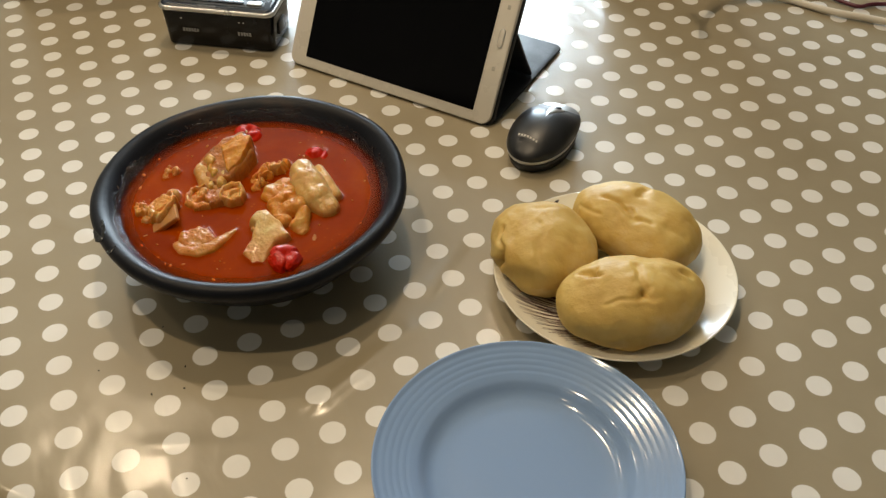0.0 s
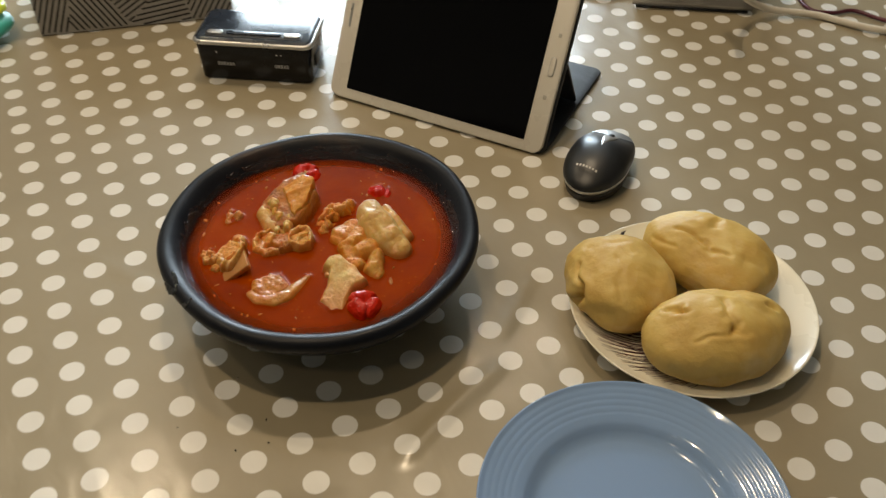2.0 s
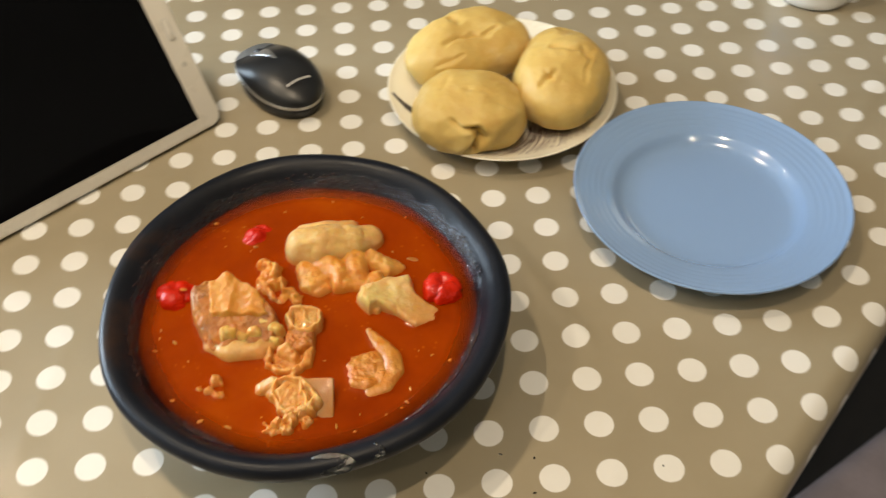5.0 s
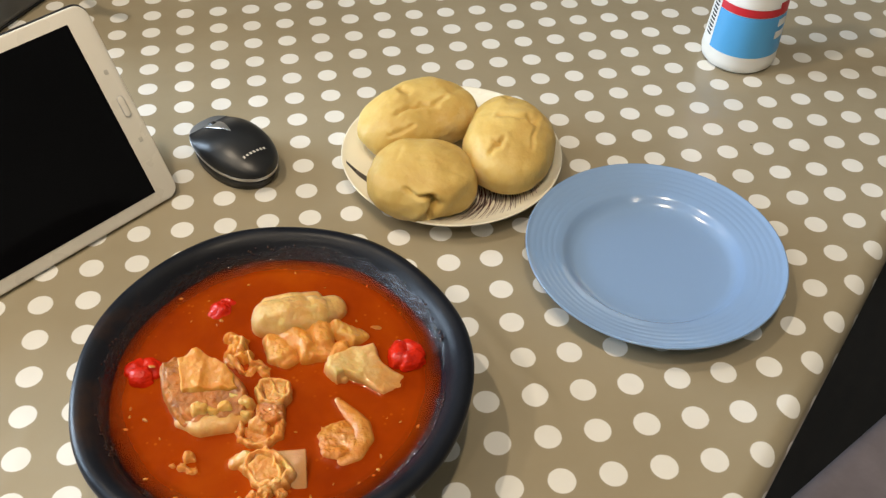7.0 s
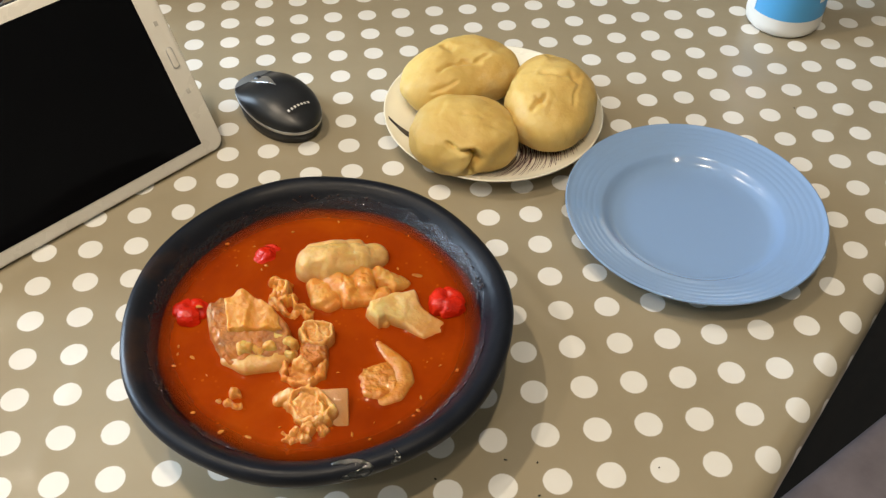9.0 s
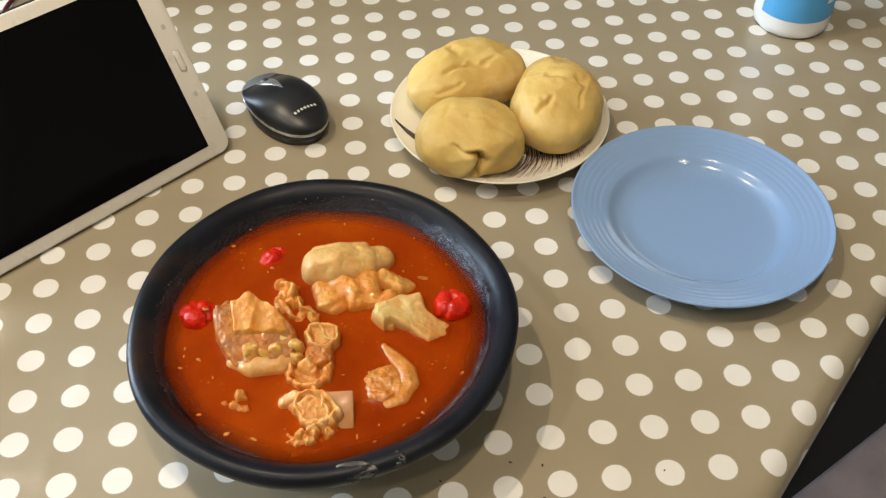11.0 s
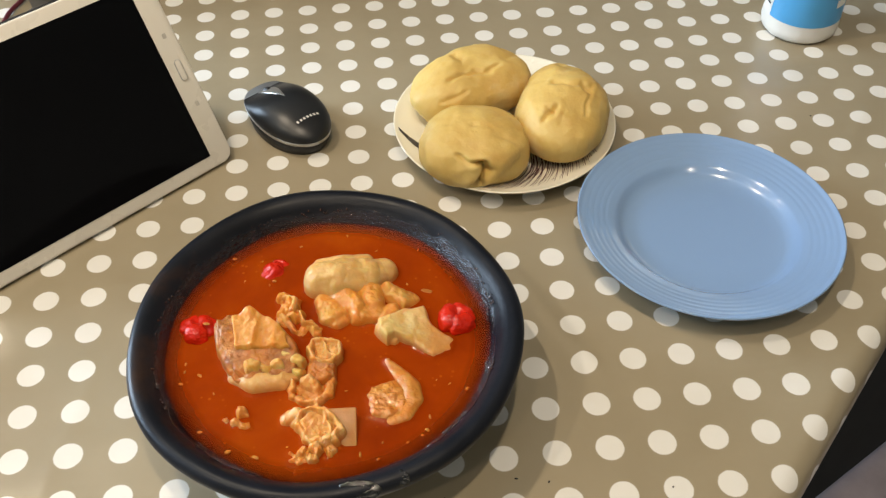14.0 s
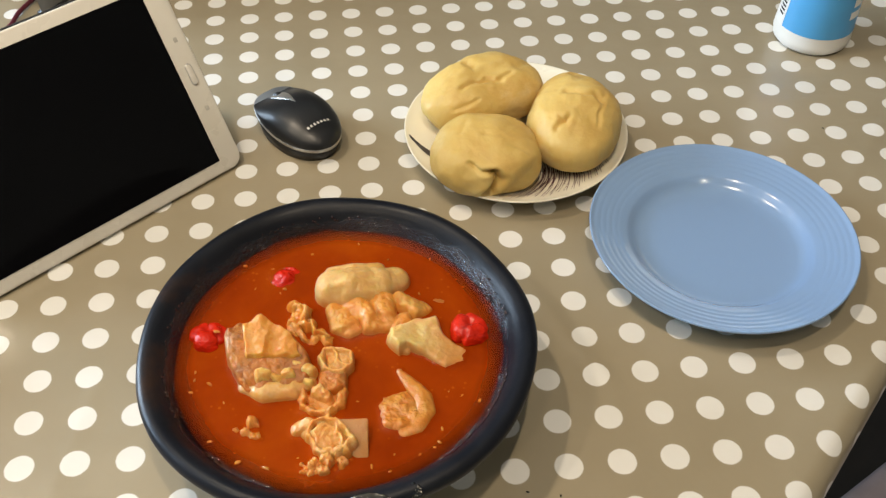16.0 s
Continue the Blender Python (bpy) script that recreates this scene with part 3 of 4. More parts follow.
def roll_of(X, Y, line, power=2.0):
    """A rounded ridge along (x, y, height, half width) points."""
    best = np.full(X.shape, -40.0)
    pts = line if len(line) > 1 else line * 2
    for (ax, ay, ah, ar), (bx, by, bh, br) in zip(pts, pts[1:]):
        dx, dy = bx - ax, by - ay
        t = np.clip(((X - ax) * dx + (Y - ay) * dy) / max(dx * dx + dy * dy, 1e-9), 0, 1)
        d = np.hypot(X - ax - dx * t, Y - ay - dy * t)
        h, r = ah + (bh - ah) * t, ar + (br - ar) * t
        k = d / r
        best = np.maximum(best, np.where(k < 1, h * np.maximum(0, 1 - np.minimum(k, 1) ** power) ** (1 / power), -2 * (d - r)))
    return best


def sheet_of(X, Y, corners, h, edge):
    """A flat-topped slab over a polygon, its border rising over the given width."""
    d, inside = np.full(X.shape, 99.0), np.zeros(X.shape, bool)
    for (ax, ay), (bx, by) in zip(corners, corners[1:] + corners[:1]):
        dx, dy = bx - ax, by - ay
        t = np.clip(((X - ax) * dx + (Y - ay) * dy) / (dx * dx + dy * dy), 0, 1)
        d = np.minimum(d, np.hypot(X - ax - dx * t, Y - ay - dy * t))
        if ay != by:
            inside ^= ((ay > Y) != (by > Y)) & (X < ax + dx * (Y - ay) / dy)
    k = np.clip(d / edge, 0, 1)
    return np.where(inside, h * (1 - (1 - k) ** 2) ** 0.5, -2 * d)


def blend(a, b, soft=1.2):
    """The higher of two heights, joined smoothly."""
    return np.logaddexp(a / soft, b / soft) * soft


def joined(heights, soft=1.2):
    out = heights[0]
    for h in heights[1:]:
        out = blend(out, h, soft)
    return out


SHAPES = []      # every piece in the stew, for the rise of the liquid round it


def morsel(name, shape, span, material, parent=None, label="", category="", cell=0.5, floats=True, group=""):
    """A piece of food as a sculpted solid: shape gives its height over the stew in millimetres, span its reach in plan."""
    x0, x1, y0, y1 = span
    xs, ys = np.arange(x0, x1 + cell, cell), np.arange(y0, y1 + cell, cell)
    X, Y = np.meshgrid(xs, ys, indexing="ij")
    H = shape(X, Y)
    if floats:
        SHAPES.append(shape)
    keep = H > -3.0
    cells = keep[:-1, :-1] | keep[1:, :-1] | keep[:-1, 1:] | keep[1:, 1:]
    used = np.zeros(H.shape, bool)
    for a in (0, 1):
        for b in (0, 1):
            used[a:a + cells.shape[0], b:b + cells.shape[1]] |= cells
    ids = np.full(H.shape, -1)
    ids[used] = np.arange(used.sum())
    n = int(used.sum())
    top = np.stack([X[used], Y[used], np.maximum(H[used], -4.0)], 1) * 0.001
    low = np.stack([X[used], Y[used], np.minimum(-6.0, H[used] - 1.0)], 1) * 0.001
    i, j = np.nonzero(cells)
    quad = np.stack([ids[i, j], ids[i + 1, j], ids[i + 1, j + 1], ids[i, j + 1]], 1)
    edges = {}
    for q in quad.tolist():
        for a, b in zip(q, q[1:] + q[:1]):
            if (b, a) in edges:
                del edges[(b, a)]
            else:
                edges[(a, b)] = 1
    faces = quad.tolist() + (quad[:, ::-1] + n).tolist() + [(b, a, a + n, b + n) for a, b in edges]
    mesh = bpy.data.meshes.new(name)
    mesh.from_pydata(np.concatenate([top, low]).tolist(), [], faces)
    mesh.materials.append(material)
    mesh.polygons.foreach_set("use_smooth", [True] * len(mesh.polygons))
    ob = new(name, mesh)
    if parent:
        ob.parent = parent
    else:
        ob.matrix_world = STEW
    return tagged(ob, label, category, group)


# pale rolled skin, its wrinkled fold and a ribbed strip
def skin_roll(X, Y):
    main = roll_of(X, Y, [(44, 2, 20, 12), (43, -10, 21, 14.5), (45, -27, 17, 14.5), (50, -41, 10, 10.5)], 2.3)
    lip = roll_of(X, Y, [(58, 2, 12, 5.5), (59, -14, 12.5, 6), (61, -30, 8, 6)], 2.2)
    seam = 0.5 * np.exp(-((Y + 30 - 0.35 * (X - 40)) / 2.2) ** 2)
    return joined([main, lip], 1.4) + 0.8 * roughness(X, Y, 9, 3) * (main > -2) + 0.25 * np.sin(X * 0.9 + Y * 0.12) - seam


def skin_fold(X, Y):
    wx, wy = X + 3.0 * grain(X, Y, 9, 41), Y + 3.0 * grain(X, Y, 9, 42)
    lumps = [roll_of(wx, wy, line) for line in ([(31, 0, 8, 7), (18, -5, 9, 9), (10, -8, 5, 7)], [(33, -12, 13, 9), (20, -20, 11.5, 8), (11, -22, 8, 7)], [(30, -30, 12, 9), (20, -33, 11, 6), (10, -29, 7.5, 6)],
                                             [(30, -42, 11.5, 7), (23, -50, 9, 6.5), (24, -58, 5, 5)], [(16, -42, 9, 5), (8, -36, 6, 5)])]
    return joined(lumps, 1.8) + 1.3 * roughness(X, Y, 8, 7, 4) - 1.0


def skin_strip(X, Y):
    along = ((5 - X) * 0.62 + (-50 - Y) * 0.78) / 37
    h = np.clip(10.5 - 9.5 * along, 0.4, 12.0)
    wx, wy = X + 1.2 * grain(X, Y, 7, 51), Y + 1.2 * grain(X, Y, 7, 52)
    body = sheet_of(wx, wy, [(3, -32), (8, -44), (14, -65), (-2, -69), (-15, -81), (-24, -78), (-27, -66), (-17, -54), (-11, -43), (-14, -37), (-6, -31)], h, 3.0)
    fold = roll_of(wx, wy, [(-2, -33, 9.5, 3.5), (-9, -37, 7, 3.2), (-12, -42, 4, 2.5)])
    return blend(body, fold, 0.5) + 0.8 * roughness(X, Y, 9, 9)


morsel("cow_skin", skin_roll, (28, 72, -58, 20), MAT_RIND, label="thick pale yellow rolled piece of cow skin in the stew", category="meat")
morsel("cow_skin", skin_fold, (-2, 44, -68, 12), MAT_SKIN, label="soft orange-yellow wrinkled piece of cow skin", category="meat")
morsel("cow_skin", skin_strip, (-32, 20, -86, -26), MAT_RIND, label="flat ribbed strip of cow skin beside a red pepper", category="meat")

# the boxy chunk of meat and what lies on it
chunk = thing("meat_chunk", STEW, "large brown and yellow boxy chunk of boiled meat in the stew", "meat")


def chunk_body(X, Y):
    h = np.clip(12 + 0.30 * (X + 12), 5, 15.5)
    return sheet_of(X + grain(X, Y, 6, 61), Y + grain(X, Y, 6, 62), [(14, 72), (-8, 69), (-25, 61), (-35, 51), (-36, 35), (-29, 19), (-16, 17), (-4, 21), (7, 31), (15, 42), (17, 58)], h, 4.0) + 0.9 * roughness(X, Y, 5, 63)


def chunk_flap(X, Y):
    wx, wy = X + 1.2 * grain(X, Y, 5, 64), Y + 1.2 * grain(X, Y, 5, 65)
    h = 19.5 + 0.38 * X + 1.0 * np.sin(Y * 0.42 + 0.6) + 0.7 * np.exp(-((Y - 44 + 0.3 * X) / 1.5) ** 2)
    return sheet_of(wx, wy, [(11, 60), (14, 47), (6, 35), (-4, 24), (-14, 24), (-13, 40), (-11, 58)], h, 1.6) + 0.55 * roughness(X, Y, 4, 66)


def chunk_rim(X, Y):
    return roll_of(X + grain(X, Y, 4, 67), Y, [(14, 62, 14.5, 4), (10, 68, 15, 4.5), (-4, 66, 14, 5), (-17, 61, 10, 5), (-27, 55, 5, 5)], 3) + 0.8 * roughness(X, Y, 3.5, 68)


def chunk_band(X, Y):
    return roll_of(X, Y + grain(X, Y, 6, 69), [(-23, 58, 5, 7), (-31, 46, 7.5, 7.5), (-31, 31, 7, 7.5), (-27, 20, 5, 5)]) + 0.6 * roughness(X, Y, 6, 70)


morsel("body", chunk_body, (-42, 22, 12, 78), MAT_MEAT, chunk, "brown boiled meat")
morsel("flap", chunk_flap, (-18, 18, 18, 66), MAT_FLAP, chunk, "flat orange layer of fat and skin")
morsel("rim", chunk_rim, (-36, 22, 46, 78), MAT_MEAT, chunk, "purple-brown edge of skin")
morsel("fat_band", chunk_band, (-44, -12, 10, 68), MAT_RIND, chunk, "translucent yellow layer of fat")
for n, (x, y, h, r) in enumerate(((-22, 48, 13.5, 5.2), (-25, 40, 10.5, 3.8), (-23, 32, 12, 4.8), (-20, 20, 10.5, 4.6), (-28, 21, 8.5, 3.0), (-17, 26, 11, 3.2))):
    morsel("fat_knob", lambda X, Y, x=x, y=y, h=h, r=r, n=n: roll_of(X + 1.3 * grain(X, Y, 4, 80 + n), Y + 1.3 * grain(X, Y, 4, 90 + n), [(x, y + 1, h, r), (x - 1, y - 2, h - 0.5, r * 0.8)], 2.4) + 0.5 * roughness(X, Y, 3, 100 + n),
           (x - 10, x + 10, y - 10, y + 10), MAT_KNOB, chunk, "small yellow knob of fat", floats=False)


# crumbly shred, with curled fibres over it
def shred_body(X, Y):
    wx, wy = X + 2.2 * grain(X, Y, 4, 111), Y + 2.2 * grain(X, Y, 4, 112)
    return joined([roll_of(wx, wy, [p]) for p in ((36, 28, 5, 5), (30, 22, 8.5, 6), (24, 26, 8, 6), (17, 29, 4, 5), (17, 20, 7.5, 6), (10, 11, 6, 5), (5, 8, 4, 4.5), (6, 17, 3, 4.5))], 0.5) + 1.5 * roughness(X, Y, 3.2, 113)


def shred_fibre(X, Y):
    wx, wy = X + 1.6 * grain(X, Y, 5, 114), Y + 1.6 * grain(X, Y, 5, 115)
    return joined([roll_of(wx, wy, line) for line in ([(34, 27, 7, 1.8), (29, 20, 10.5, 2.2), (21, 22, 10, 2.2)], [(18, 17, 9, 2), (11, 15, 8.5, 2), (7, 8, 6, 2)], [(20, 28, 7, 2), (13, 25, 5, 1.8), (6, 20, 3.5, 1.6)])], 0.4) + 0.7 * roughness(X, Y, 2.4, 116)


shred = thing("meat_shred", STEW, "crumbly orange shred of meat between the larger pieces", "meat")
morsel("body", shred_body, (-4, 46, 0, 38), MAT_FLAP, shred)
morsel("fibre", shred_fibre, (-2, 42, 2, 36), MAT_TRIPE, shred, "curled pale orange fibre", cell=0.4, floats=False)


# two curled pieces of tripe
def curl_up(X, Y):
    wx, wy = X + 1.5 * grain(X, Y, 5, 121), Y + 1.5 * grain(X, Y, 5, 122)
    rim = roll_of(wx, wy, [(-8, 10, 10, 2.2), (-8, -1, 10.5, 2.6), (-12, -7, 9.5, 2.4), (-22, -6, 9, 2.2), (-26, 1, 10, 2.4), (-22, 10, 10.5, 2.4), (-13, 11.5, 10.5, 2.2), (-8, 10, 10, 2.2)])
    tongue = roll_of(wx, wy, [(-9, 4, 10, 1.8), (-17, 1, 10.5, 2.2), (-22, -4, 9, 1.8)])
    return joined([rim, tongue, sheet_of(wx, wy, [(-8, 10), (-10, -6), (-22, -5), (-25, 8)], 7.0, 2)], 0.5) + 0.7 * roughness(X, Y, 3, 123)


def curl_mid(X, Y):
    return sheet_of(X + 1.5 * grain(X, Y, 4, 124), Y + 1.5 * grain(X, Y, 4, 125), [(-20, 14), (-21, -5), (-38, -4), (-40, 5), (-40, 17)], 7.0, 3) + 1.3 * roughness(X, Y, 3.5, 126)


def curl_low(X, Y):
    wx, wy = X + 1.5 * grain(X, Y, 5, 127), Y + 1.5 * grain(X, Y, 5, 128)
    arc = roll_of(wx, wy, [(-36, 24, 6, 2.4), (-43, 25, 5, 2.6), (-49, 18, 4.5, 2.8), (-51, 9, 4.5, 2.6), (-46, 2, 5.5, 2.4), (-38, -1, 6, 2.2)])
    knob = roll_of(wx, wy, [(-37, 14, 9, 4.5), (-41, 9, 6.5, 4)])
    return joined([arc, knob, sheet_of(wx, wy, [(-36, 23), (-46, 20), (-49, 9), (-40, 0)], 2.5, 2)], 0.5) + 0.8 * roughness(X, Y, 3, 129)


tripe = thing("tripe", STEW, "curled orange-cream strip of tripe with brown meat", "meat")
morsel("meat", curl_mid, (-46, -14, -10, 22), MAT_MEAT, tripe, "brown meat in the middle")
morsel("upper_curl", curl_up, (-32, -2, -13, 17), MAT_TRIPE, tripe, "pale folded upper curl", cell=0.4)
morsel("lower_curl", curl_low, (-58, -28, -7, 31), MAT_TRIPE, tripe, "ridged lower curl", cell=0.4)

ob = part("gristle_slab", slab(0.030, 0.0300, 0.0045, 0.0012, 0.0008), MAT_BONE)
ob.matrix_world = STEW @ pose(-0.0735, 0.0015, -0.0003, 0, -28.5, -5)
tagged(ob, "flat squared slab of pale gristle half out of the stew", "meat")


def frill_ring(X, Y):
    wx, wy = X + 1.7 * grain(X, Y, 5, 131), Y + 1.7 * grain(X, Y, 5, 132)
    rim = roll_of(wx, wy, [(-66, 21, 8, 2.2), (-61, 17, 12.5, 2.4), (-61, 9, 14, 2.4), (-67, 0, 14, 2.6), (-75, -5, 11, 2.6), (-80, -1, 9.5, 2.6), (-81, 7, 7.5, 2.6), (-76, 17, 7, 2.6), (-68, 21, 8, 2.4)])
    cross = roll_of(wx, wy, [(-63, 4, 13.5, 2.0), (-70, 5, 11.5, 2.4), (-78, 1, 10.5, 2.6)])
    return joined([rim, cross, sheet_of(wx, wy, [(-66, 20), (-61, 10), (-68, 0), (-78, -3), (-80, 8), (-75, 18)], np.clip(9.5 + 0.30 * (X + 66), 5, 11), 2)], 0.5) + 0.6 * roughness(X, Y, 3, 133)


def frill_low(X, Y):
    wx, wy = X + 2.0 * grain(X, Y, 4, 134), Y + 2.0 * grain(X, Y, 4, 135)
    return joined([roll_of(wx, wy, [p]) for p in ((-80, 3, 9.5, 4.5), (-83, 11, 7.5, 4.5), (-84, 19, 5.5, 4), (-88, 25, 3, 3.6), (-89, 15, 4.5, 3.6), (-86, 3, 4.5, 4), (-90, 21, 3, 3))], 0.5) + 1.4 * roughness(X, Y, 3, 136)


def frill_nub(X, Y):
    return roll_of(X + grain(X, Y, 4, 137), Y, [(-60, 28, 5, 4.5), (-59, 21, 9, 5), (-64, 22, 5, 4.5)]) + 0.6 * roughness(X, Y, 4, 138)


frilly = thing("tripe", STEW, "crumpled frilly piece of tripe lying over a gristle slab", "meat")
morsel("loop", frill_ring, (-88, -54, -12, 27), MAT_TRIPE, frilly, "pale looped flap", cell=0.4)
morsel("frill", frill_low, (-97, -72, -5, 32), MAT_TRIPE, frilly, "crumpled orange frill", cell=0.4)
morsel("nub", frill_nub, (-72, -50, 12, 36), MAT_RIND, frilly, "pale nub of fat")


# a hook-shaped strip of skin, and a bit of meat alone
def hook(X, Y):
    wx, wy = X + 0.8 * grain(X, Y, 9, 141), Y + 0.8 * grain(X, Y, 9, 142)
    return roll_of(wx, wy, [(-25, -37, 1.5, 2.6), (-36, -43, 3.2, 4.5), (-46, -49, 4.4, 6), (-57, -49, 4.0, 6), (-66, -44, 3.2, 5.5), (-70, -35, 1.8, 4)]) + 0.5 * roughness(X, Y, 6, 143)


def hook_lumps(X, Y):
    body = sheet_of(X + 1.5 * grain(X, Y, 6, 144), Y + 1.5 * grain(X, Y, 6, 145), [(-43, -24), (-50, -20), (-64, -23), (-71, -33), (-64, -46), (-50, -48), (-40, -40)], 2.9, 5.0)
    return body + 1.1 * roughness(X, Y, 6, 146) * (body > 0)


hooked = thing("cow_skin", STEW, "hook-shaped glassy strip of cow skin in the stew", "meat")
morsel("strip", hook, (-78, -18, -60, -28), MAT_GLASSY, hooked)
morsel("soft_underside", hook_lumps, (-78, -34, -54, -14), MAT_GLASSY, hooked, "soaked lumpy underside")
morsel("meat_bit", lambda X, Y: joined([roll_of(X + 1.6 * grain(X, Y, 4, 151), Y + 1.6 * grain(X, Y, 4, 152), [p]) for p in ((-52, 55, 6, 3.8), (-57, 59, 4, 3.5), (-60, 54, 2.5, 3.5), (-55, 64, 1.5, 2.4))], 0.5) + 1.2 * roughness(X, Y, 3, 153),
       (-68, -44, 44, 70), MAT_TRIPE, label="small bit of meat floating alone in the stew", category="meat")


PEPPERS = (((1.5, -85.0), 12.8, 1.5, 12, 8), ((19.0, 84.0), 12.5, -1.0, 20, 55), ((66.5, 35.0), 14.0, -8.8, 65, 130))     # plan, radius, height, tilt, turn


def scotch_pepper(radius, seed):
    """A squat lobed pepper with furrows that run to a dimple on top."""
    bm = bmesh.new()
    bmesh.ops.create_icosphere(bm, subdivisions=6, radius=1.0)
    for v in bm.verts:
        d = v.co.normalized()
        a = math.atan2(d.y, d.x) + 0.25 * rough_at(d, seed, 1.6)
        ring = max(0.0, 1 - d.z * d.z)
        furrow = sum(math.exp(-((math.atan2(math.sin(a - b), math.cos(a - b)) / 0.16) ** 2)) for b in (0.4 + seed, 2.3 + seed, 4.3 + seed))
        k = radius * (1 - 0.15 * furrow * min(1, ring * 1.6 + 0.25) + 0.06 * math.cos(3 * a) * ring) + radius * (rough_at(d, seed, 2.4) * 0.07 + rough_at(d, seed + 1, 7) * 0.03 + rough_at(d, seed + 2, 16) * 0.012)
        dimple = 0.30 * radius * math.exp(-((d.x**2 + d.y**2) / 0.10)) if d.z > 0 else 0
        v.co = Vector((d.x * k, d.y * k, d.z * k * 0.74 - dimple))
    return bm


for n, ((x, y), r, up, tilt, turn) in enumerate(PEPPERS):
    ob = part("scotch_bonnet_pepper", scotch_pepper(r * 0.001, 2.0 + 3 * n), MAT_PEPPER)
    ob.matrix_world = STEW @ pose(x * 0.001, y * 0.001, up * 0.001, tilt, 8, turn)
    tagged(ob, ("whole bright red scotch bonnet pepper floating in the stew", "shiny red scotch bonnet pepper beside the meat chunk", "red scotch bonnet pepper almost sunk in the stew")[n], "pepper", "peppers in the stew")
    SHAPES.append(lambda X, Y, x=x, y=y, r=r: np.minimum(-0.6, roll_of(X, Y, [(x, y, 0.1, r * (0.95, 0.95, 0.55)[n])])))


def liquid():
    """The surface of the stew: ripples, and a raised edge round each piece and along the bowl."""
    steps, rings = 420, 130
    R, A = np.meshgrid(np.concatenate([np.linspace(0.4, 103.6, rings), [104.4, 105.3, 106.1]]), np.arange(steps) * 2 * math.pi / steps, indexing="ij")
    X, Y = R * np.cos(A), R * np.sin(A)
    high = np.full(X.shape, -40.0)
    for shape in SHAPES:
        high = np.maximum(high, shape(X, Y))
    Z = 0.9 * np.exp(np.minimum(high, 0) / 2.4) + 0.05 * grain(X, Y, 22, 161) + 1.5 * np.exp(-(106.1 - R) / 0.9)
    verts = (np.stack([X.ravel(), Y.ravel(), Z.ravel()], 1) * 0.001).tolist() + [(0, 0, float(Z[0].mean()) * 0.001)]
    n, k = np.meshgrid(np.arange(len(R) - 1), np.arange(steps), indexing="ij")
    n, k, m = n.ravel(), k.ravel(), (k.ravel() + 1) % steps
    faces = np.stack([n * steps + k, (n + 1) * steps + k, (n + 1) * steps + m, n * steps + m], 1).tolist()
    faces += [(len(verts) - 1, j, (j + 1) % steps) for j in range(steps)]
    mesh = bpy.data.meshes.new("stew")
    mesh.from_pydata(verts, [], faces)
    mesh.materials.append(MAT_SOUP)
    mesh.polygons.foreach_set("use_smooth", [True] * len(mesh.polygons))
    return new("stew", mesh)


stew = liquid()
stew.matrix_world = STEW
tagged(stew, "thin red-orange tomato stew with drops of oil", "stew")

bm = bmesh.new()
rng = random.Random(11)
for n in range(1100):
    a = rng.uniform(0, 2 * math.pi)
    if noise.noise(Vector((math.cos(a) * 2.2, math.sin(a) * 2.2, 3.0))) < -0.05:
        continue
    r = 0.1050 + 0.0056 * rng.random() ** 1.5
    bmesh.ops.create_icosphere(bm, subdivisions=1, radius=rng.uniform(0.0004, 0.0010), matrix=Matrix.Translation((r * math.cos(a), r * math.sin(a), 0.0006 + (r - 0.1048) * 1.62)))
tagged(part("edge_froth", bm, MAT_BEAD, stew, "glistening beads of oil along the edge"), kind="stuff")

BITS = ((16, 77, 2.4), (54, 34, 1.6), (79, 61, 1.4), (-61, 80, 1.8), (-77, 63, 2.2), (-90, -14, 2.0), (-79, -55, 1.6), (-48, -73, 1.4), (-24, 93, 1.6), (-9, 91, 1.2), (-19, 82, 2.0), (-70, -58, 1.8), (57, 54, 1.2), (-44, -9, 1.4), (-83, 47, 2.2))
for n in range(34):
    a, r = random.uniform(0, 6.28), 99 * math.sqrt(random.uniform(0.3, 1))
    x, y, size = BITS[n] if n < len(BITS) else (r * math.cos(a), r * math.sin(a), random.uniform(0.6, 1.3))
    ob = part("onion_bit", blob((size * 0.001, size * 0.0005, 0.0006), n, 0.0005, 300, 2), MAT_SHRED)
    ob.matrix_world = STEW @ pose(x * 0.001, y * 0.001, 0.0003 + (0.008 if n == 0 else 0), 0, 0, random.uniform(0, 180))
    tagged(ob, "tiny orange-yellow onion bit floating in the stew", "onion bit", "bits in the stew")
ob = part("herb_leaf", blob((0.0040, 0.0016, 0.0004), 77, 0.0006, 300, 3), MAT_MEAT)
ob.matrix_world = STEW @ pose(0.030, -0.069, 0.0001, 0, 0, 70)
tagged(ob, "dark scrap of leaf floating in the stew", "leaf")


# ---------------- plates and dough ----------------
BLUE = (0.0350, -0.1590)
blue = thing("dinner_plate", pose(*BLUE, ON), "empty light blue glazed dinner plate with ridged rim", "plate")
top = [(0.0, 0.0072), (0.050, 0.0072), (0.060, 0.0074), (0.0645, 0.0085), (0.0680, 0.0112), (0.0705, 0.0138), (0.0730, 0.0152)]
for k in range(5):
    r = 0.0755 + 0.0046 * k
    z = 0.0158 + 0.00128 * k
    top += [(r, z), (r + 0.0014, z + 0.00062), (r + 0.0030, z + 0.00100), (r + 0.0042, z + 0.00112)]
top += [(0.0995, 0.0228), (0.1010, 0.0238), (0.1018, 0.0240), (0.1024, 0.0235), (0.1024, 0.0226), (0.1012, 0.0215)]
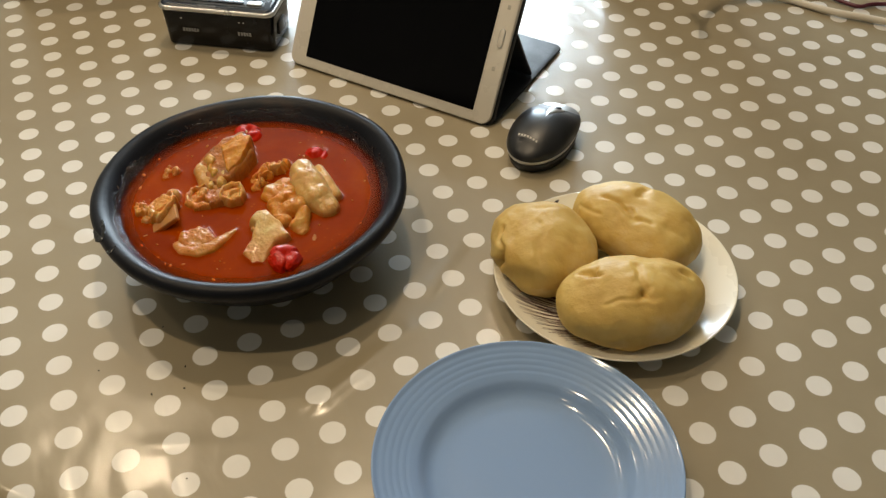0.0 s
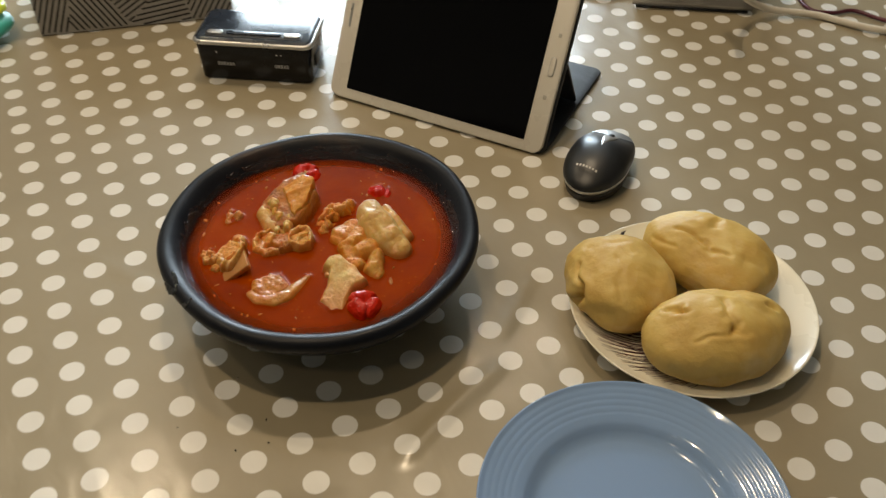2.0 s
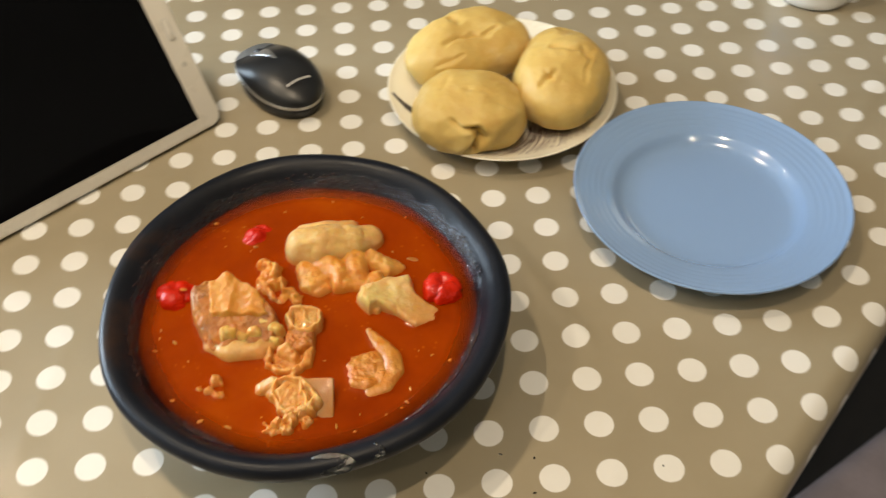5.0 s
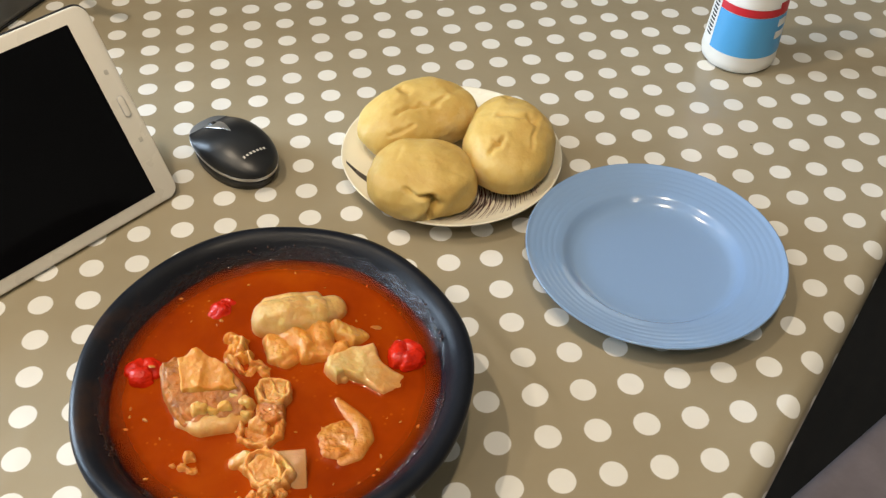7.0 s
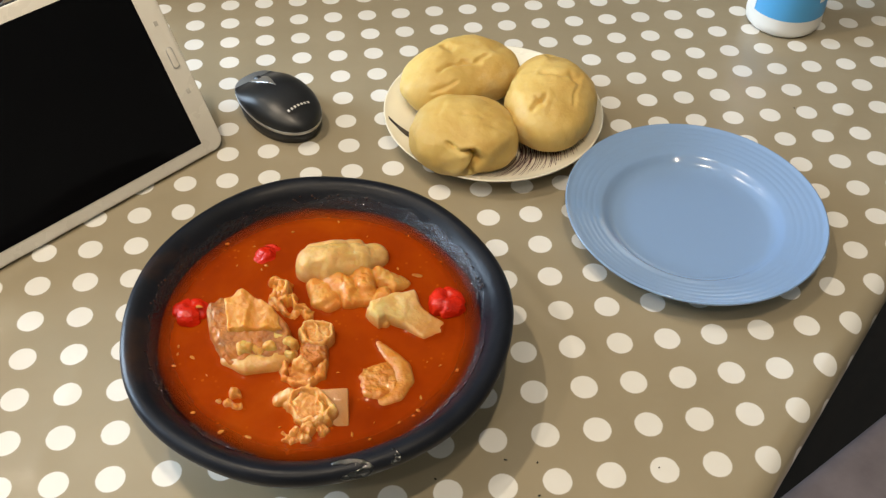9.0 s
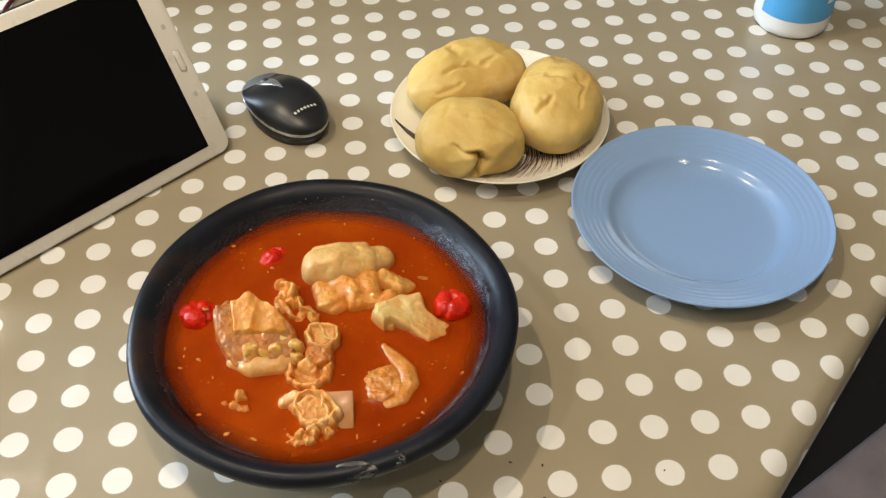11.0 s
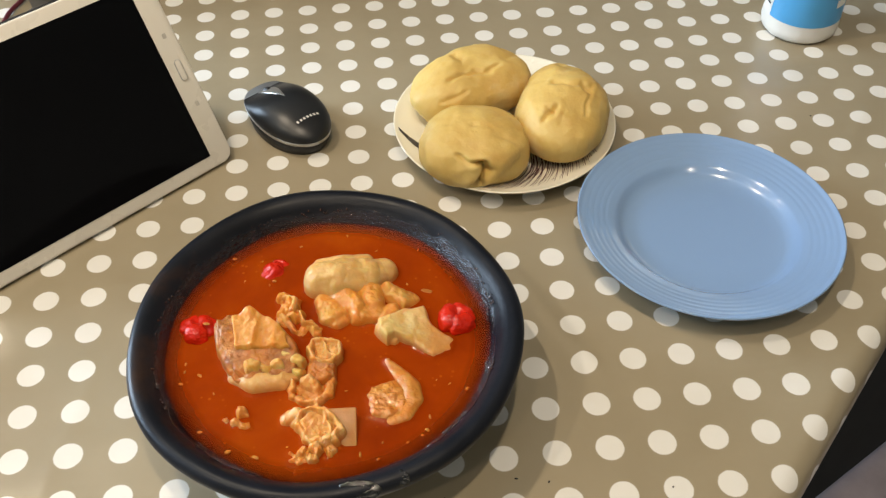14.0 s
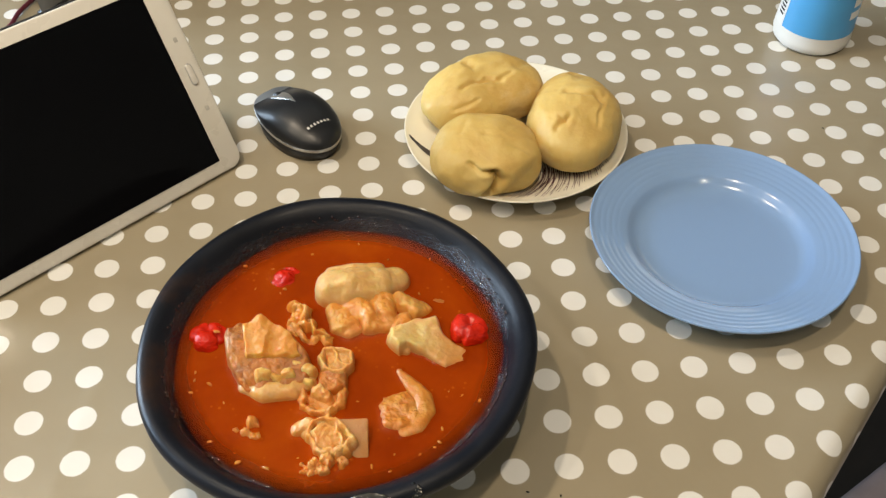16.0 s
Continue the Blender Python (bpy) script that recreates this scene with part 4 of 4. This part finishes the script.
under = [(0.090, 0.0155), (0.075, 0.0095), (0.069, 0.0045), (0.066, 0.0035), (0.063, 0.0), (0.060, 0.0), (0.058, 0.0030), (0.0, 0.0034)]
part("body", lathe(top + under, 160), MAT_BLUE, blue)

WHITE = (0.1850, -0.0250)
white = thing("side_plate", pose(*WHITE, ON), "cream china plate with brown leaf strokes, holding three dough lumps", "plate")


def cream_height(r):
    pts = [(0.0, 0.0062), (0.046, 0.0062), (0.054, 0.0068), (0.062, 0.0090), (0.075, 0.0128), (0.090, 0.0176), (0.0965, 0.0198)]
    for (r0, z0), (r1, z1) in zip(pts, pts[1:]):
        if r <= r1:
            return z0 + (z1 - z0) * (r - r0) / (r1 - r0)
    return pts[-1][1]


top = [(0.0, 0.0062)] + [(r, cream_height(r)) for r in (0.030, 0.046, 0.050, 0.054, 0.058, 0.062, 0.068, 0.075, 0.082, 0.090, 0.0950)] + [(0.0965, 0.0202), (0.0972, 0.0201), (0.0975, 0.0195), (0.0970, 0.0186)]
under = [(0.088, 0.0140), (0.070, 0.0082), (0.058, 0.0040), (0.054, 0.0), (0.051, 0.0), (0.049, 0.0026), (0.0, 0.0030)]
part("body", lathe(top + under, 144), MAT_WHITE, white)


def stroke(bm, a0, r0, a1, r1, wide):
    """One painted line on the plate, a hair above the glaze."""
    steps, left, right = 7, [], []
    for n in range(steps + 1):
        s = n / steps
        a, r = radians(a0 + (a1 - a0) * s), r0 + (r1 - r0) * s
        w = wide * (0.35 + 0.65 * math.sin(math.pi * (0.12 + 0.76 * s))) / 2
        side = Vector((-math.sin(a), math.cos(a), 0))
        p = Vector((r * math.cos(a), r * math.sin(a), cream_height(r) + 0.00028))
        left.append(bm.verts.new(p + side * w)), right.append(bm.verts.new(p - side * w))
    for n in range(steps):
        bm.faces.new((left[n], right[n], right[n + 1], left[n + 1]))


bm = bmesh.new()
for n in range(64):
    a = STROKE_A0 + (STROKE_A1 - STROKE_A0) * n / 63
    r1 = 0.0895 - 0.012 * abs(math.sin(n * 0.9)) * (n % 3 == 0) - 0.0012 * (n % 4)
    stroke(bm, a + 26, 0.044 + 0.004 * math.sin(n * 1.7), a - 6 + 1.5 * math.sin(n * 2.1), r1, 0.0009 + 0.0002 * math.sin(n * 3.3))
part("painted_leaf", bm, MAT_STROKE, white, "fine plum-brown painted strokes")
bm = bmesh.new()
for n in range(4):
    stroke(bm, LEAF_A - 8 + 1.5 * n, 0.0935 - 0.0012 * n, LEAF_A + 24 - 2.5 * n, 0.064 + 0.0045 * n, 0.0075)
part("dark_leaf", bm, MAT_SLATE, white, "dark grey painted leaf")


def lump(x, y, z, radii, turn, seed, seams, dents, label):
    ob = part("dough_lump", kneaded(radii, seed, seams, dents), MAT_DOUGH)
    ob.matrix_world = pose(x, y, ON + z, 0, 0, turn)
    return tagged(ob, label, "dough", "dough lumps on the plate")


lump(0.1365, 0.0085, 0.0315, (0.0405, 0.0460, 0.0262), 0, 2,
     [([(-0.69, 0.42, 0.59), (-0.86, 0.21, 0.46), (-0.90, 0.02, 0.44)], 0.045, 0.0020), ([(-0.90, 0.02, 0.44), (-0.98, -0.07, 0.18), (-0.99, 0.04, -0.10), (-0.93, 0.12, -0.35)], 0.075, 0.0085), ([(-0.5, -0.6, 0.6), (-0.35, -0.35, 0.87)], 0.06, 0.0010),
      ([(0.1, 0.5, 0.9), (0.35, 0.35, 0.9)], 0.05, 0.0010), ([(-0.2, -0.2, 0.96), (-0.1, 0.1, 0.99)], 0.05, 0.0009)],
     [((-0.96, -0.04, 0.24), 0.14, 0.0050), ((-0.29, 0.59, 0.75), 0.06, 0.0010), ((-0.75, -0.62, 0.1), 0.30, 0.0030)], "smooth round yellowish lump of pounded dough with a creased side")
lump(0.2200, -0.0010, 0.0318, (0.0560, 0.0395, 0.0268), -70, 5,
     [([(-0.47, -0.27, 0.84), (-0.29, -0.27, 0.92), (-0.13, -0.33, 0.93), (-0.05, -0.40, 0.91)], 0.050, 0.0032), ([(-0.05, -0.26, 0.96), (0.08, -0.47, 0.88), (0.31, -0.33, 0.89)], 0.045, 0.0024), ([(-0.69, -0.58, 0.43), (-0.53, -0.66, 0.53), (-0.38, -0.67, 0.63)], 0.045, 0.0018),
      ([(-0.11, 0.17, 0.98), (-0.12, 0.39, 0.91)], 0.05, 0.0018), ([(0.55, -0.2, 0.8), (0.75, 0.0, 0.65)], 0.08, 0.0010)],
     [((-0.20, -0.16, 0.96), 0.20, 0.0034), ((0.35, 0.25, 0.9), 0.30, -0.0030), ((-0.75, 0.2, 0.6), 0.30, 0.0030)], "oval yellowish lump of pounded dough with a folded seam on top")
lump(0.1690, -0.0720, 0.0332, (0.0565, 0.0395, 0.0282), -14, 9,
     [([(-0.61, 0.42, 0.69), (-0.54, 0.24, 0.80), (-0.46, 0.14, 0.86)], 0.040, 0.0026), ([(-0.53, 0.22, 0.81), (-0.44, 0.36, 0.82)], 0.035, 0.0018), ([(-0.48, -0.45, 0.75), (-0.19, -0.49, 0.85)], 0.035, 0.0015), ([(-0.10, -0.49, 0.87), (-0.02, -0.33, 0.94), (0.04, 0.23, 0.97)], 0.045, 0.0019),
      ([(-0.02, -0.40, 0.91), (0.14, -0.56, 0.82)], 0.040, 0.0026), ([(0.66, 0.12, 0.74), (0.79, 0.04, 0.62)], 0.045, 0.0018), ([(0.05, -0.32, 0.95), (-0.07, -0.48, 0.87)], 0.04, 0.0014)],
     [((-0.54, 0.24, 0.80), 0.09, 0.0022), ((0.02, -0.46, 0.88), 0.13, 0.0016), ((0.45, 0.2, 0.86), 0.25, -0.0014)], "long yellowish lump of pounded dough with small pinched creases")


# ---------------- mouse ----------------
def mouse():
    """A small egg-shaped computer mouse: black shell over a silver band and a narrower base. Its nose points along local +x."""
    ob = thing("computer_mouse", pose(0.2250, 0.1650, ON, 0, 0, 35), "small black computer mouse with silver band and scroll wheel", "computer mouse")

    def outline(a):
        c, s = math.cos(a), math.sin(a)
        square = 0.72 if c > 0 else 1.0
        return 0.0470 * (c if c < 0 else c**0.85) - 0.0030, 0.0298 * math.copysign(abs(s) ** square, s) * (1 - 0.05 * c)

    def top(x, y):
        s = x + 0.004
        return 0.0360 - (0.0145 * (s / 0.040) ** 2 if s > 0 else 0.0040 * (s / 0.031) ** 2)

    def dome(inset, z0, lift, rows=14, steps=72):
        bm, rings = bmesh.new(), []
        for n in range(rows):
            k = math.cos(math.pi / 2 * n / rows)
            ring = []
            for m in range(steps):
                x, y = outline(2 * math.pi * m / steps)
                x, y = (x * (1 - inset)) * k, (y * (1 - inset)) * k
                h = z0(x) + (top(x, y) + lift - z0(x)) * math.sin(math.pi / 2 * n / rows) ** 0.85
                ring.append(bm.verts.new((x, y, h)))
            rings.append(ring)
        for a, b in zip(rings, rings[1:]):
            for m in range(steps):
                bm.faces.new((a[m], a[(m + 1) % steps], b[(m + 1) % steps], b[m]))
        bm.faces.new(rings[-1])
        return bm

    def band(x):
        return 0.0130 + 0.075 * (x + 0.050)

    part("shell", dome(0.0, lambda x: band(x) + 0.0016, 0.0), MAT_MOUSE, ob, "worn black plastic shell")

    def ring(z_low, z_high, r_low, r_high):
        bm, rows, steps = bmesh.new(), [], 72
        for zf, k in ((z_low, r_low), (z_high, r_high)):
            rows.append([bm.verts.new((outline(2 * math.pi * m / steps)[0] * k, outline(2 * math.pi * m / steps)[1] * k, zf(outline(2 * math.pi * m / steps)[0]))) for m in range(steps)])
        for m in range(steps):
            bm.faces.new((rows[0][m], rows[0][(m + 1) % steps], rows[1][(m + 1) % steps], rows[1][m]))
        bm.faces.new(rows[0]), bm.faces.new(rows[1])
        return bm

    part("silver_band", ring(lambda x: band(x) - 0.0018, lambda x: band(x) + 0.0017, 0.990, 1.007), MAT_SILVER, ob, "satin silver band")
    part("base", ring(lambda x: 0.0, lambda x: band(x) - 0.0018, 0.90, 0.985), MAT_UNDER, ob)
    bm = bmesh.new()
    bmesh.ops.create_uvsphere(bm, u_segments=32, v_segments=16, radius=1.0)
    for v in bm.verts:
        wide = 0.0078 * (1 + 0.75 * v.co.x) / 1.4
        v.co = Vector((0.0180 + v.co.x * 0.0215, v.co.y * wide, v.co.z * 0.0012))
        v.co.z += top(v.co.x, v.co.y) - 0.0006
    part("wheel_surround", bm, MAT_SILVER, ob, "silver oval round the wheel")
    bm = lathe([(0.0, -0.0026), (0.0062, -0.0026), (0.0070, -0.0018), (0.0070, 0.0018), (0.0062, 0.0026), (0.0, 0.0026)], 40)
    part("scroll_wheel", bm, MAT_UNDER, ob, "black rubber scroll wheel", at=pose(0.025, 0, top(0.025, 0) - 0.0055, 90, 0, 0))
    # brand mark as plain bars across the back
    for n in range(7):
        y = -0.0085 + 0.0032 * n
        x = -0.0355 + 0.13 * y
        bm = box(0.0024, 0.0017, 0.0003)
        part("brand_mark", bm, MAT_LOGO, ob, "pale printed brand mark, as plain bars", False, at=pose(x, y, MARK_Z - 16.0 * y * y, -math.degrees(y * 32), -14, 8))
    return ob


MARK_Z = 0.0330
mouse()


# ---------------- tablet ----------------
E1 = Vector((0.594, -0.804, 0.0)).normalized()          # along its lower edge
E2 = (Vector((0.804, 0.594, 0.0)).normalized() * math.sin(radians(28.5)) + Vector((0, 0, 1)) * math.cos(radians(28.5)))
E3 = E1.cross(E2)
corner = Vector((0.0432, 0.4073, ON + 0.003)) - E1 * 0.0010


def frame_of(o, a, b, c):
    return Matrix(((a.x, b.x, c.x, o.x), (a.y, b.y, c.y, o.y), (a.z, b.z, c.z, o.z), (0, 0, 0, 1)))


TW, TH, TD = 0.2440, 0.1710, 0.0058
tablet = thing("tablet_computer", frame_of(corner + E1 * TW / 2 + E2 * TH / 2 - E3 * 0.001, E1, E2, E3), "white tablet computer with dark screen leaning in its case", "tablet")
part("body", slab(TW, TH, TD, 0.011, 0.0016, -TD), MAT_BEZEL, tablet, "white tablet body")
part("screen", slab(0.2040, 0.1490, 0.0004, 0.0006, 0.0001, 0.00005), MAT_SCREEN, tablet, "black switched-off glass screen", False)
part("home_button", slab(0.0060, 0.0185, 0.0009, 0.0029, 0.0003, 0.00005), MAT_SILVER, tablet, "silver rim of the home button", at=pose(TW / 2 - 0.0098, 0, 0))
part("home_button_face", slab(0.0050, 0.0174, 0.0010, 0.0024, 0.0003, 0.0001), MAT_BEZEL, tablet, at=pose(TW / 2 - 0.0098, 0, 0))
for y in (-0.030, 0.030):
    part("touch_key", slab(0.0034, 0.0040, 0.0002, 0.0008, 0.00005, 0.00005), MAT_KEY, tablet, at=pose(TW / 2 - 0.0098, y, 0))
part("maker_mark", slab(0.0026, 0.0240, 0.0002, 0.0003, 0.00005, 0.00005), MAT_SILVER, tablet, "faint printed maker's mark as a bar", at=pose(-TW / 2 + 0.0095, 0.0, 0))
for y in (0.034, 0.041):
    part("sensor", lathe([(0, 0.0002), (0.0011, 0.0002), (0.0012, 0.0)], 16), MAT_INK, tablet, at=pose(-TW / 2 + 0.0095, y, 0.0001))
case = thing("tablet_case", frame_of(corner + E1 * TW / 2, E1, Vector((E2.x, E2.y, 0)).normalized(), Vector((0, 0, 1))), "black folding tablet case lying open as a stand", "tablet case")
part("base_panel", slab(TW + 0.004, 0.172, 0.0028, 0.010, 0.0009), MAT_CASE, case, at=pose(0, 0.0925, -0.003))
lean = pose(0, 0, 0, 90 - 28.5, 0, 0)
part("back_panel", slab(TW + 0.004, TH + 0.003, 0.0030, 0.011, 0.0009), MAT_CASE, case, at=lean @ pose(0, TH / 2, -0.0102))
part("prop_panel", slab(TW - 0.004, 0.086, 0.0026, 0.004, 0.0009), MAT_CASE, case, at=pose(0, 0.108, 0.0005) @ pose(0, 0, 0, 122, 0, 0) @ pose(0, 0.043, 0))


# ---------------- dock ----------------
def dock():
    turn = math.degrees(math.atan2(-0.068, 0.104))
    ob = thing("charging_dock", pose(0.0005, 0.4965, ON, 0, 0, turn), "black charging dock with silver-edged top and two recessed contacts", "charging dock")
    part("body", slab(0.1270, 0.0660, 0.0430, 0.009, 0.0015, 0.0, -0.002), MAT_DOCK, ob, "glossy black dock body")
    part("silver_edge", slab(0.1320, 0.0710, 0.0052, 0.011, 0.0022, 0.0426), MAT_SILVER, ob, "silver edge strip")
    part("top_panel", slab(0.1262, 0.0652, 0.0046, 0.009, 0.0026, 0.0456), MAT_DOCKTOP, ob, "blue-black glossy top")
    part("cradle_groove", slab(0.1060, 0.0150, 0.0008, 0.006, 0.0003, 0.0500), MAT_UNDER, ob, at=pose(0, -0.0205, 0))
    part("cradle_bar", slab(0.0600, 0.0066, 0.0016, 0.003, 0.0006, 0.0506), MAT_DOCKTOP, ob, at=pose(0, -0.0200, 0))
    for x in (-0.0420, 0.0420):
        part("contact", slab(0.0170, 0.0080, 0.0016, 0.003, 0.0005, 0.0506), MAT_SILVER, ob, "shiny silver contact", at=pose(x, -0.0200, 0))
    for x0, count in ((-0.0390, 6), (0.0240, 5)):
        for k in range(count):
            part("printed_mark", box(0.0022, 0.0004, 0.0042 - 0.0008 * (k % 2)), MAT_MARK, ob, "dim printed mark, as plain bars", False, at=pose(x0 + 0.0032 * k, -0.0329, 0.0205))
    for x in (-0.040, 0.026, 0.031):
        part("indicator", lathe([(0, 0.0006), (0.0008, 0.0005), (0.0009, 0)], 12), MAT_LOGO, ob, at=pose(x, -0.0322, 0.034, 90, 0, 0))
    part("side_socket", box(0.0020, 0.0200, 0.0140, (0, 0, 0), 0.0005), MAT_INK, ob, at=pose(0.0634, -0.004, 0.020))
    return ob


dock()


# ---------------- far side of the table ----------------
def stand():
    """A bent aluminium stand: a front sheet that leans back, a rear sheet that flares out, and a rounded fold on top."""
    a, b = Vector((0.446, 0.423, 0)), Vector((0.566, 0.343, 0))
    x = (b - a).normalized()
    y = Vector((-x.y, x.x, 0))
    ob = thing("aluminium_stand", frame_of((a + b) / 2 + Vector((0, 0, ON)), x, y, Vector((0, 0, 1))), "bent sheet aluminium stand with a cable hanging over it", "stand")
    wide = (b - a).length
    bm, rows = bmesh.new(), []
    line = [(0.004, 0.003), (0.0015, 0.006), (0.0, 0.010), (0.004, 0.030), (0.014, 0.090), (0.026, 0.160), (0.032, 0.190), (0.044, 0.200), (0.056, 0.190), (0.080, 0.110), (0.112, 0.012), (0.120, 0.002)]
    for d, z in line:
        w = wide / 2 - 0.010 * min(1, z / 0.2)
        rows.append([bm.verts.new((s * w, d, z)) for s in (-1, 1)])
    for p, q in zip(rows, rows[1:]):
        bm.faces.new((p[0], p[1], q[1], q[0]))
    bmesh.ops.solidify(bm, geom=bm.faces[:], thickness=0.005)
    part("bent_sheet", bm, MAT_ALU, ob, "satin aluminium sheet")
    part("rubber_foot", box(wide - 0.01, 0.010, 0.0025, (0, 0.008, 0.0014)), MAT_UNDER, ob)
    part("rear_foot", box(wide - 0.01, 0.010, 0.0020, (0, 0.116, 0.0011)), MAT_UNDER, ob)


stand()


def cable(name, pts, radius, material, label):
    ob = part(name, tube(spline(pts, 14), radius, 10), material)
    ob.matrix_world = pose(0, 0, ON)
    return tagged(ob, label, "cable")


W, R = 0.0042, 0.0024
cable("white_cable", [(0.470, 0.360, 0.214), (0.468, 0.315, 0.165), (0.470, 0.300, 0.115), (0.513, 0.322, 0.055), (0.572, 0.330, 0.014), (0.629, 0.303, W), (0.658, 0.257, W), (0.696, 0.216, W), (0.80, 0.10, W), (0.93, 0.02, W)], W, MAT_CABLE_W, "thick off-white cable running across the tablecloth")
cable("dark_red_cable", [(0.80, 0.47, R), (0.742, 0.435, R), (0.690, 0.390, R), (0.649, 0.355, R), (0.636, 0.318, R), (0.655, 0.300, R), (0.681, 0.293, R), (0.699, 0.256, R), (0.728, 0.249, R), (0.82, 0.20, R)], R, MAT_CABLE_R, "thin dark red cable lying in bends on the cloth")
cable("dark_red_cable", [(0.460, 0.68, R), (0.430, 0.61, R), (0.421, 0.579, R), (0.409, 0.529, R), (0.411, 0.480, R), (0.430, 0.456, R), (0.462, 0.449, R), (0.505, 0.430, R)], R, MAT_CABLE_R, "thin dark red cable curling behind the tablet to the stand")


def hatched_box():
    a, b = Vector((-0.213, 0.676, 0)), Vector((0.003, 0.622, 0))
    x = (b - a).normalized()
    y = Vector((-x.y, x.x, 0))
    w, d, h = (b - a).length, 0.11, 0.135
    ob = thing("patterned_box", frame_of((a + b) / 2 + y * d / 2 + Vector((0, 0, ON)), x, y, Vector((0, 0, 1))), "silver-grey card box printed with black hatched triangles", "box")
    part("carton", slab(w, d, h, 0.002, 0.001), MAT_BOX, ob, smooth=False)
    # bands of parallel lines in cells that meet at odd angles
    rng = random.Random(4)
    cells = [(-0.098, 0.030, 68), (-0.060, 0.075, 80), (-0.050, 0.020, -62), (-0.012, 0.085, 10), (0.002, 0.045, 32), (0.030, 0.018, 8), (0.055, 0.070, -38), (0.088, 0.030, 58), (0.092, 0.095, 24), (-0.095, 0.105, 20), (0.030, 0.112, -25), (-0.035, 0.118, 60)]
    for n, (cx, cz, ang) in enumerate(cells):
        bm = bmesh.new()
        along, across = Vector((math.cos(radians(ang)), math.sin(radians(ang)))), Vector((-math.sin(radians(ang)), math.cos(radians(ang))))
        for k in range(-9, 10):
            run = None
            for s in range(-40, 41):
                p = Vector((cx, cz)) + across * 0.0062 * k + along * 0.0020 * s
                mine = abs(p.x) < w / 2 - 0.001 and 0.002 < p.y < h - 0.002 and min(range(len(cells)), key=lambda i: (Vector(cells[i][:2]) - p).length) == n
                if mine and run is None:
                    run = p
                if (not mine or s == 40) and run is not None:
                    q = p - along * 0.0022
                    if (q - run).length > 0.004:
                        vs = [run - across * 0.0011, q - across * 0.0011, q + across * 0.0011, run + across * 0.0011]
                        bm.faces.new([bm.verts.new((v.x, -d / 2 - 0.0004, v.y)) for v in vs])
                    run = None
        tagged(part("hatched_patch", bm, MAT_INK, ob, "black printed hatching", False), kind="stuff")


hatched_box()
packet = thing("snack_packet", pose(-0.2850, 0.6900, ON, 0, 0, 20), "small teal and lime plastic packet lying on the cloth", "packet")
part("pouch", blob((0.050, 0.034, 0.016), 7, 0.003, 60, 4), MAT_TEAL, packet, at=pose(0, 0, 0.0165))
part("top_flap", blob((0.030, 0.028, 0.008), 8, 0.003, 80, 4), MAT_LIME, packet, "lime yellow flap", at=pose(0.022, 0.010, 0.032))


# ---------------- bottle ----------------
def bottle():
    ob = thing("cleaning_bottle", pose(0.3124, -0.3546, ON, 0, 0, -29), "white plastic bottle with a blue, red and white label", "bottle")
    r = 0.0380
    slope = 0.055
    body = [(0.0, 0.002), (0.028, 0.001), (0.0332, 0.0), (0.0366, 0.0035), (0.0380, 0.010), (r - slope * 0.13, 0.130), (0.030, 0.145), (0.025, 0.160), (0.018, 0.170), (0.015, 0.175), (0.015, 0.190), (0.0, 0.190)]
    part("body", lathe(body, 72), MAT_BOTTLE, ob, "white plastic bottle body")

    def wrap(r, z0, z1, a0, a1, n=40):
        bm, rows = bmesh.new(), []
        for z in (z0, z1):
            k = r - slope * (z - 0.010)
            rows.append([bm.verts.new((k * math.cos(radians(a0 + (a1 - a0) * j / n)), k * math.sin(radians(a0 + (a1 - a0) * j / n)), z)) for j in range(n + 1)])
        for k in range(n):
            bm.faces.new((rows[0][k], rows[0][k + 1], rows[1][k + 1], rows[1][k]))
        return bm

    part("blue_label", wrap(r + 0.0003, 0.0205, 0.064, 128, 330), MAT_LABEL_B, ob, "sky blue label band")
    part("red_band", wrap(r + 0.0004, 0.0645, 0.0725, 128, 260), MAT_LABEL_R, ob, "red label band")
    part("red_tab", wrap(r + 0.0004, 0.0645, 0.0785, 231, 262, 12), MAT_LABEL_R, ob, "red label tab")
    part("white_label", wrap(r + 0.0003, 0.0730, 0.125, 128, 330), MAT_LABEL_W, ob, "white label")
    part("code_panel", wrap(r + 0.0003, 0.0205, 0.080, 104, 127, 10), MAT_LABEL_W, ob, "white panel with dark bars")
    for n in range(11):
        part("code_bar", wrap(r + 0.0006, 0.030 + 0.0040 * n, 0.0322 + 0.0040 * n, 109, 123, 6), MAT_INK, ob)
    for z, a0, a1 in ((0.052, 234, 256), (0.039, 232, 256)):
        part("label_writing", wrap(r + 0.0006, z, z + 0.008, a0, a1, 10), MAT_LABEL_W, ob, "white lettering too small to read, as plain bars")
    part("cap", lathe([(0.0, 0.222), (0.016, 0.222), (0.018, 0.219), (0.018, 0.182), (0.0165, 0.180), (0.0, 0.180)], 48), MAT_LABEL_B, ob, "blue screw cap")


bottle()


# ---------------- crumbs on the cloth ----------------
for n, (x, y) in enumerate(((-0.213, 0.052), (-0.16, 0.077), (-0.181, 0.014), (-0.158, 0.01), (0.17, -0.307), (-0.153, 0.03), (-0.173, -0.067))):
    ob = part("crumb", blob((0.0007 + 0.0003 * (n % 3), 0.0005, 0.0004), 60 + n, 0.0003, 500, 2), MAT_CRUST)
    ob.matrix_world = pose(x, y, ON + 0.0002, 0, 0, 50 * n)
    tagged(ob, "tiny dark crumb lying on the tablecloth", "crumb", "crumbs on the cloth")
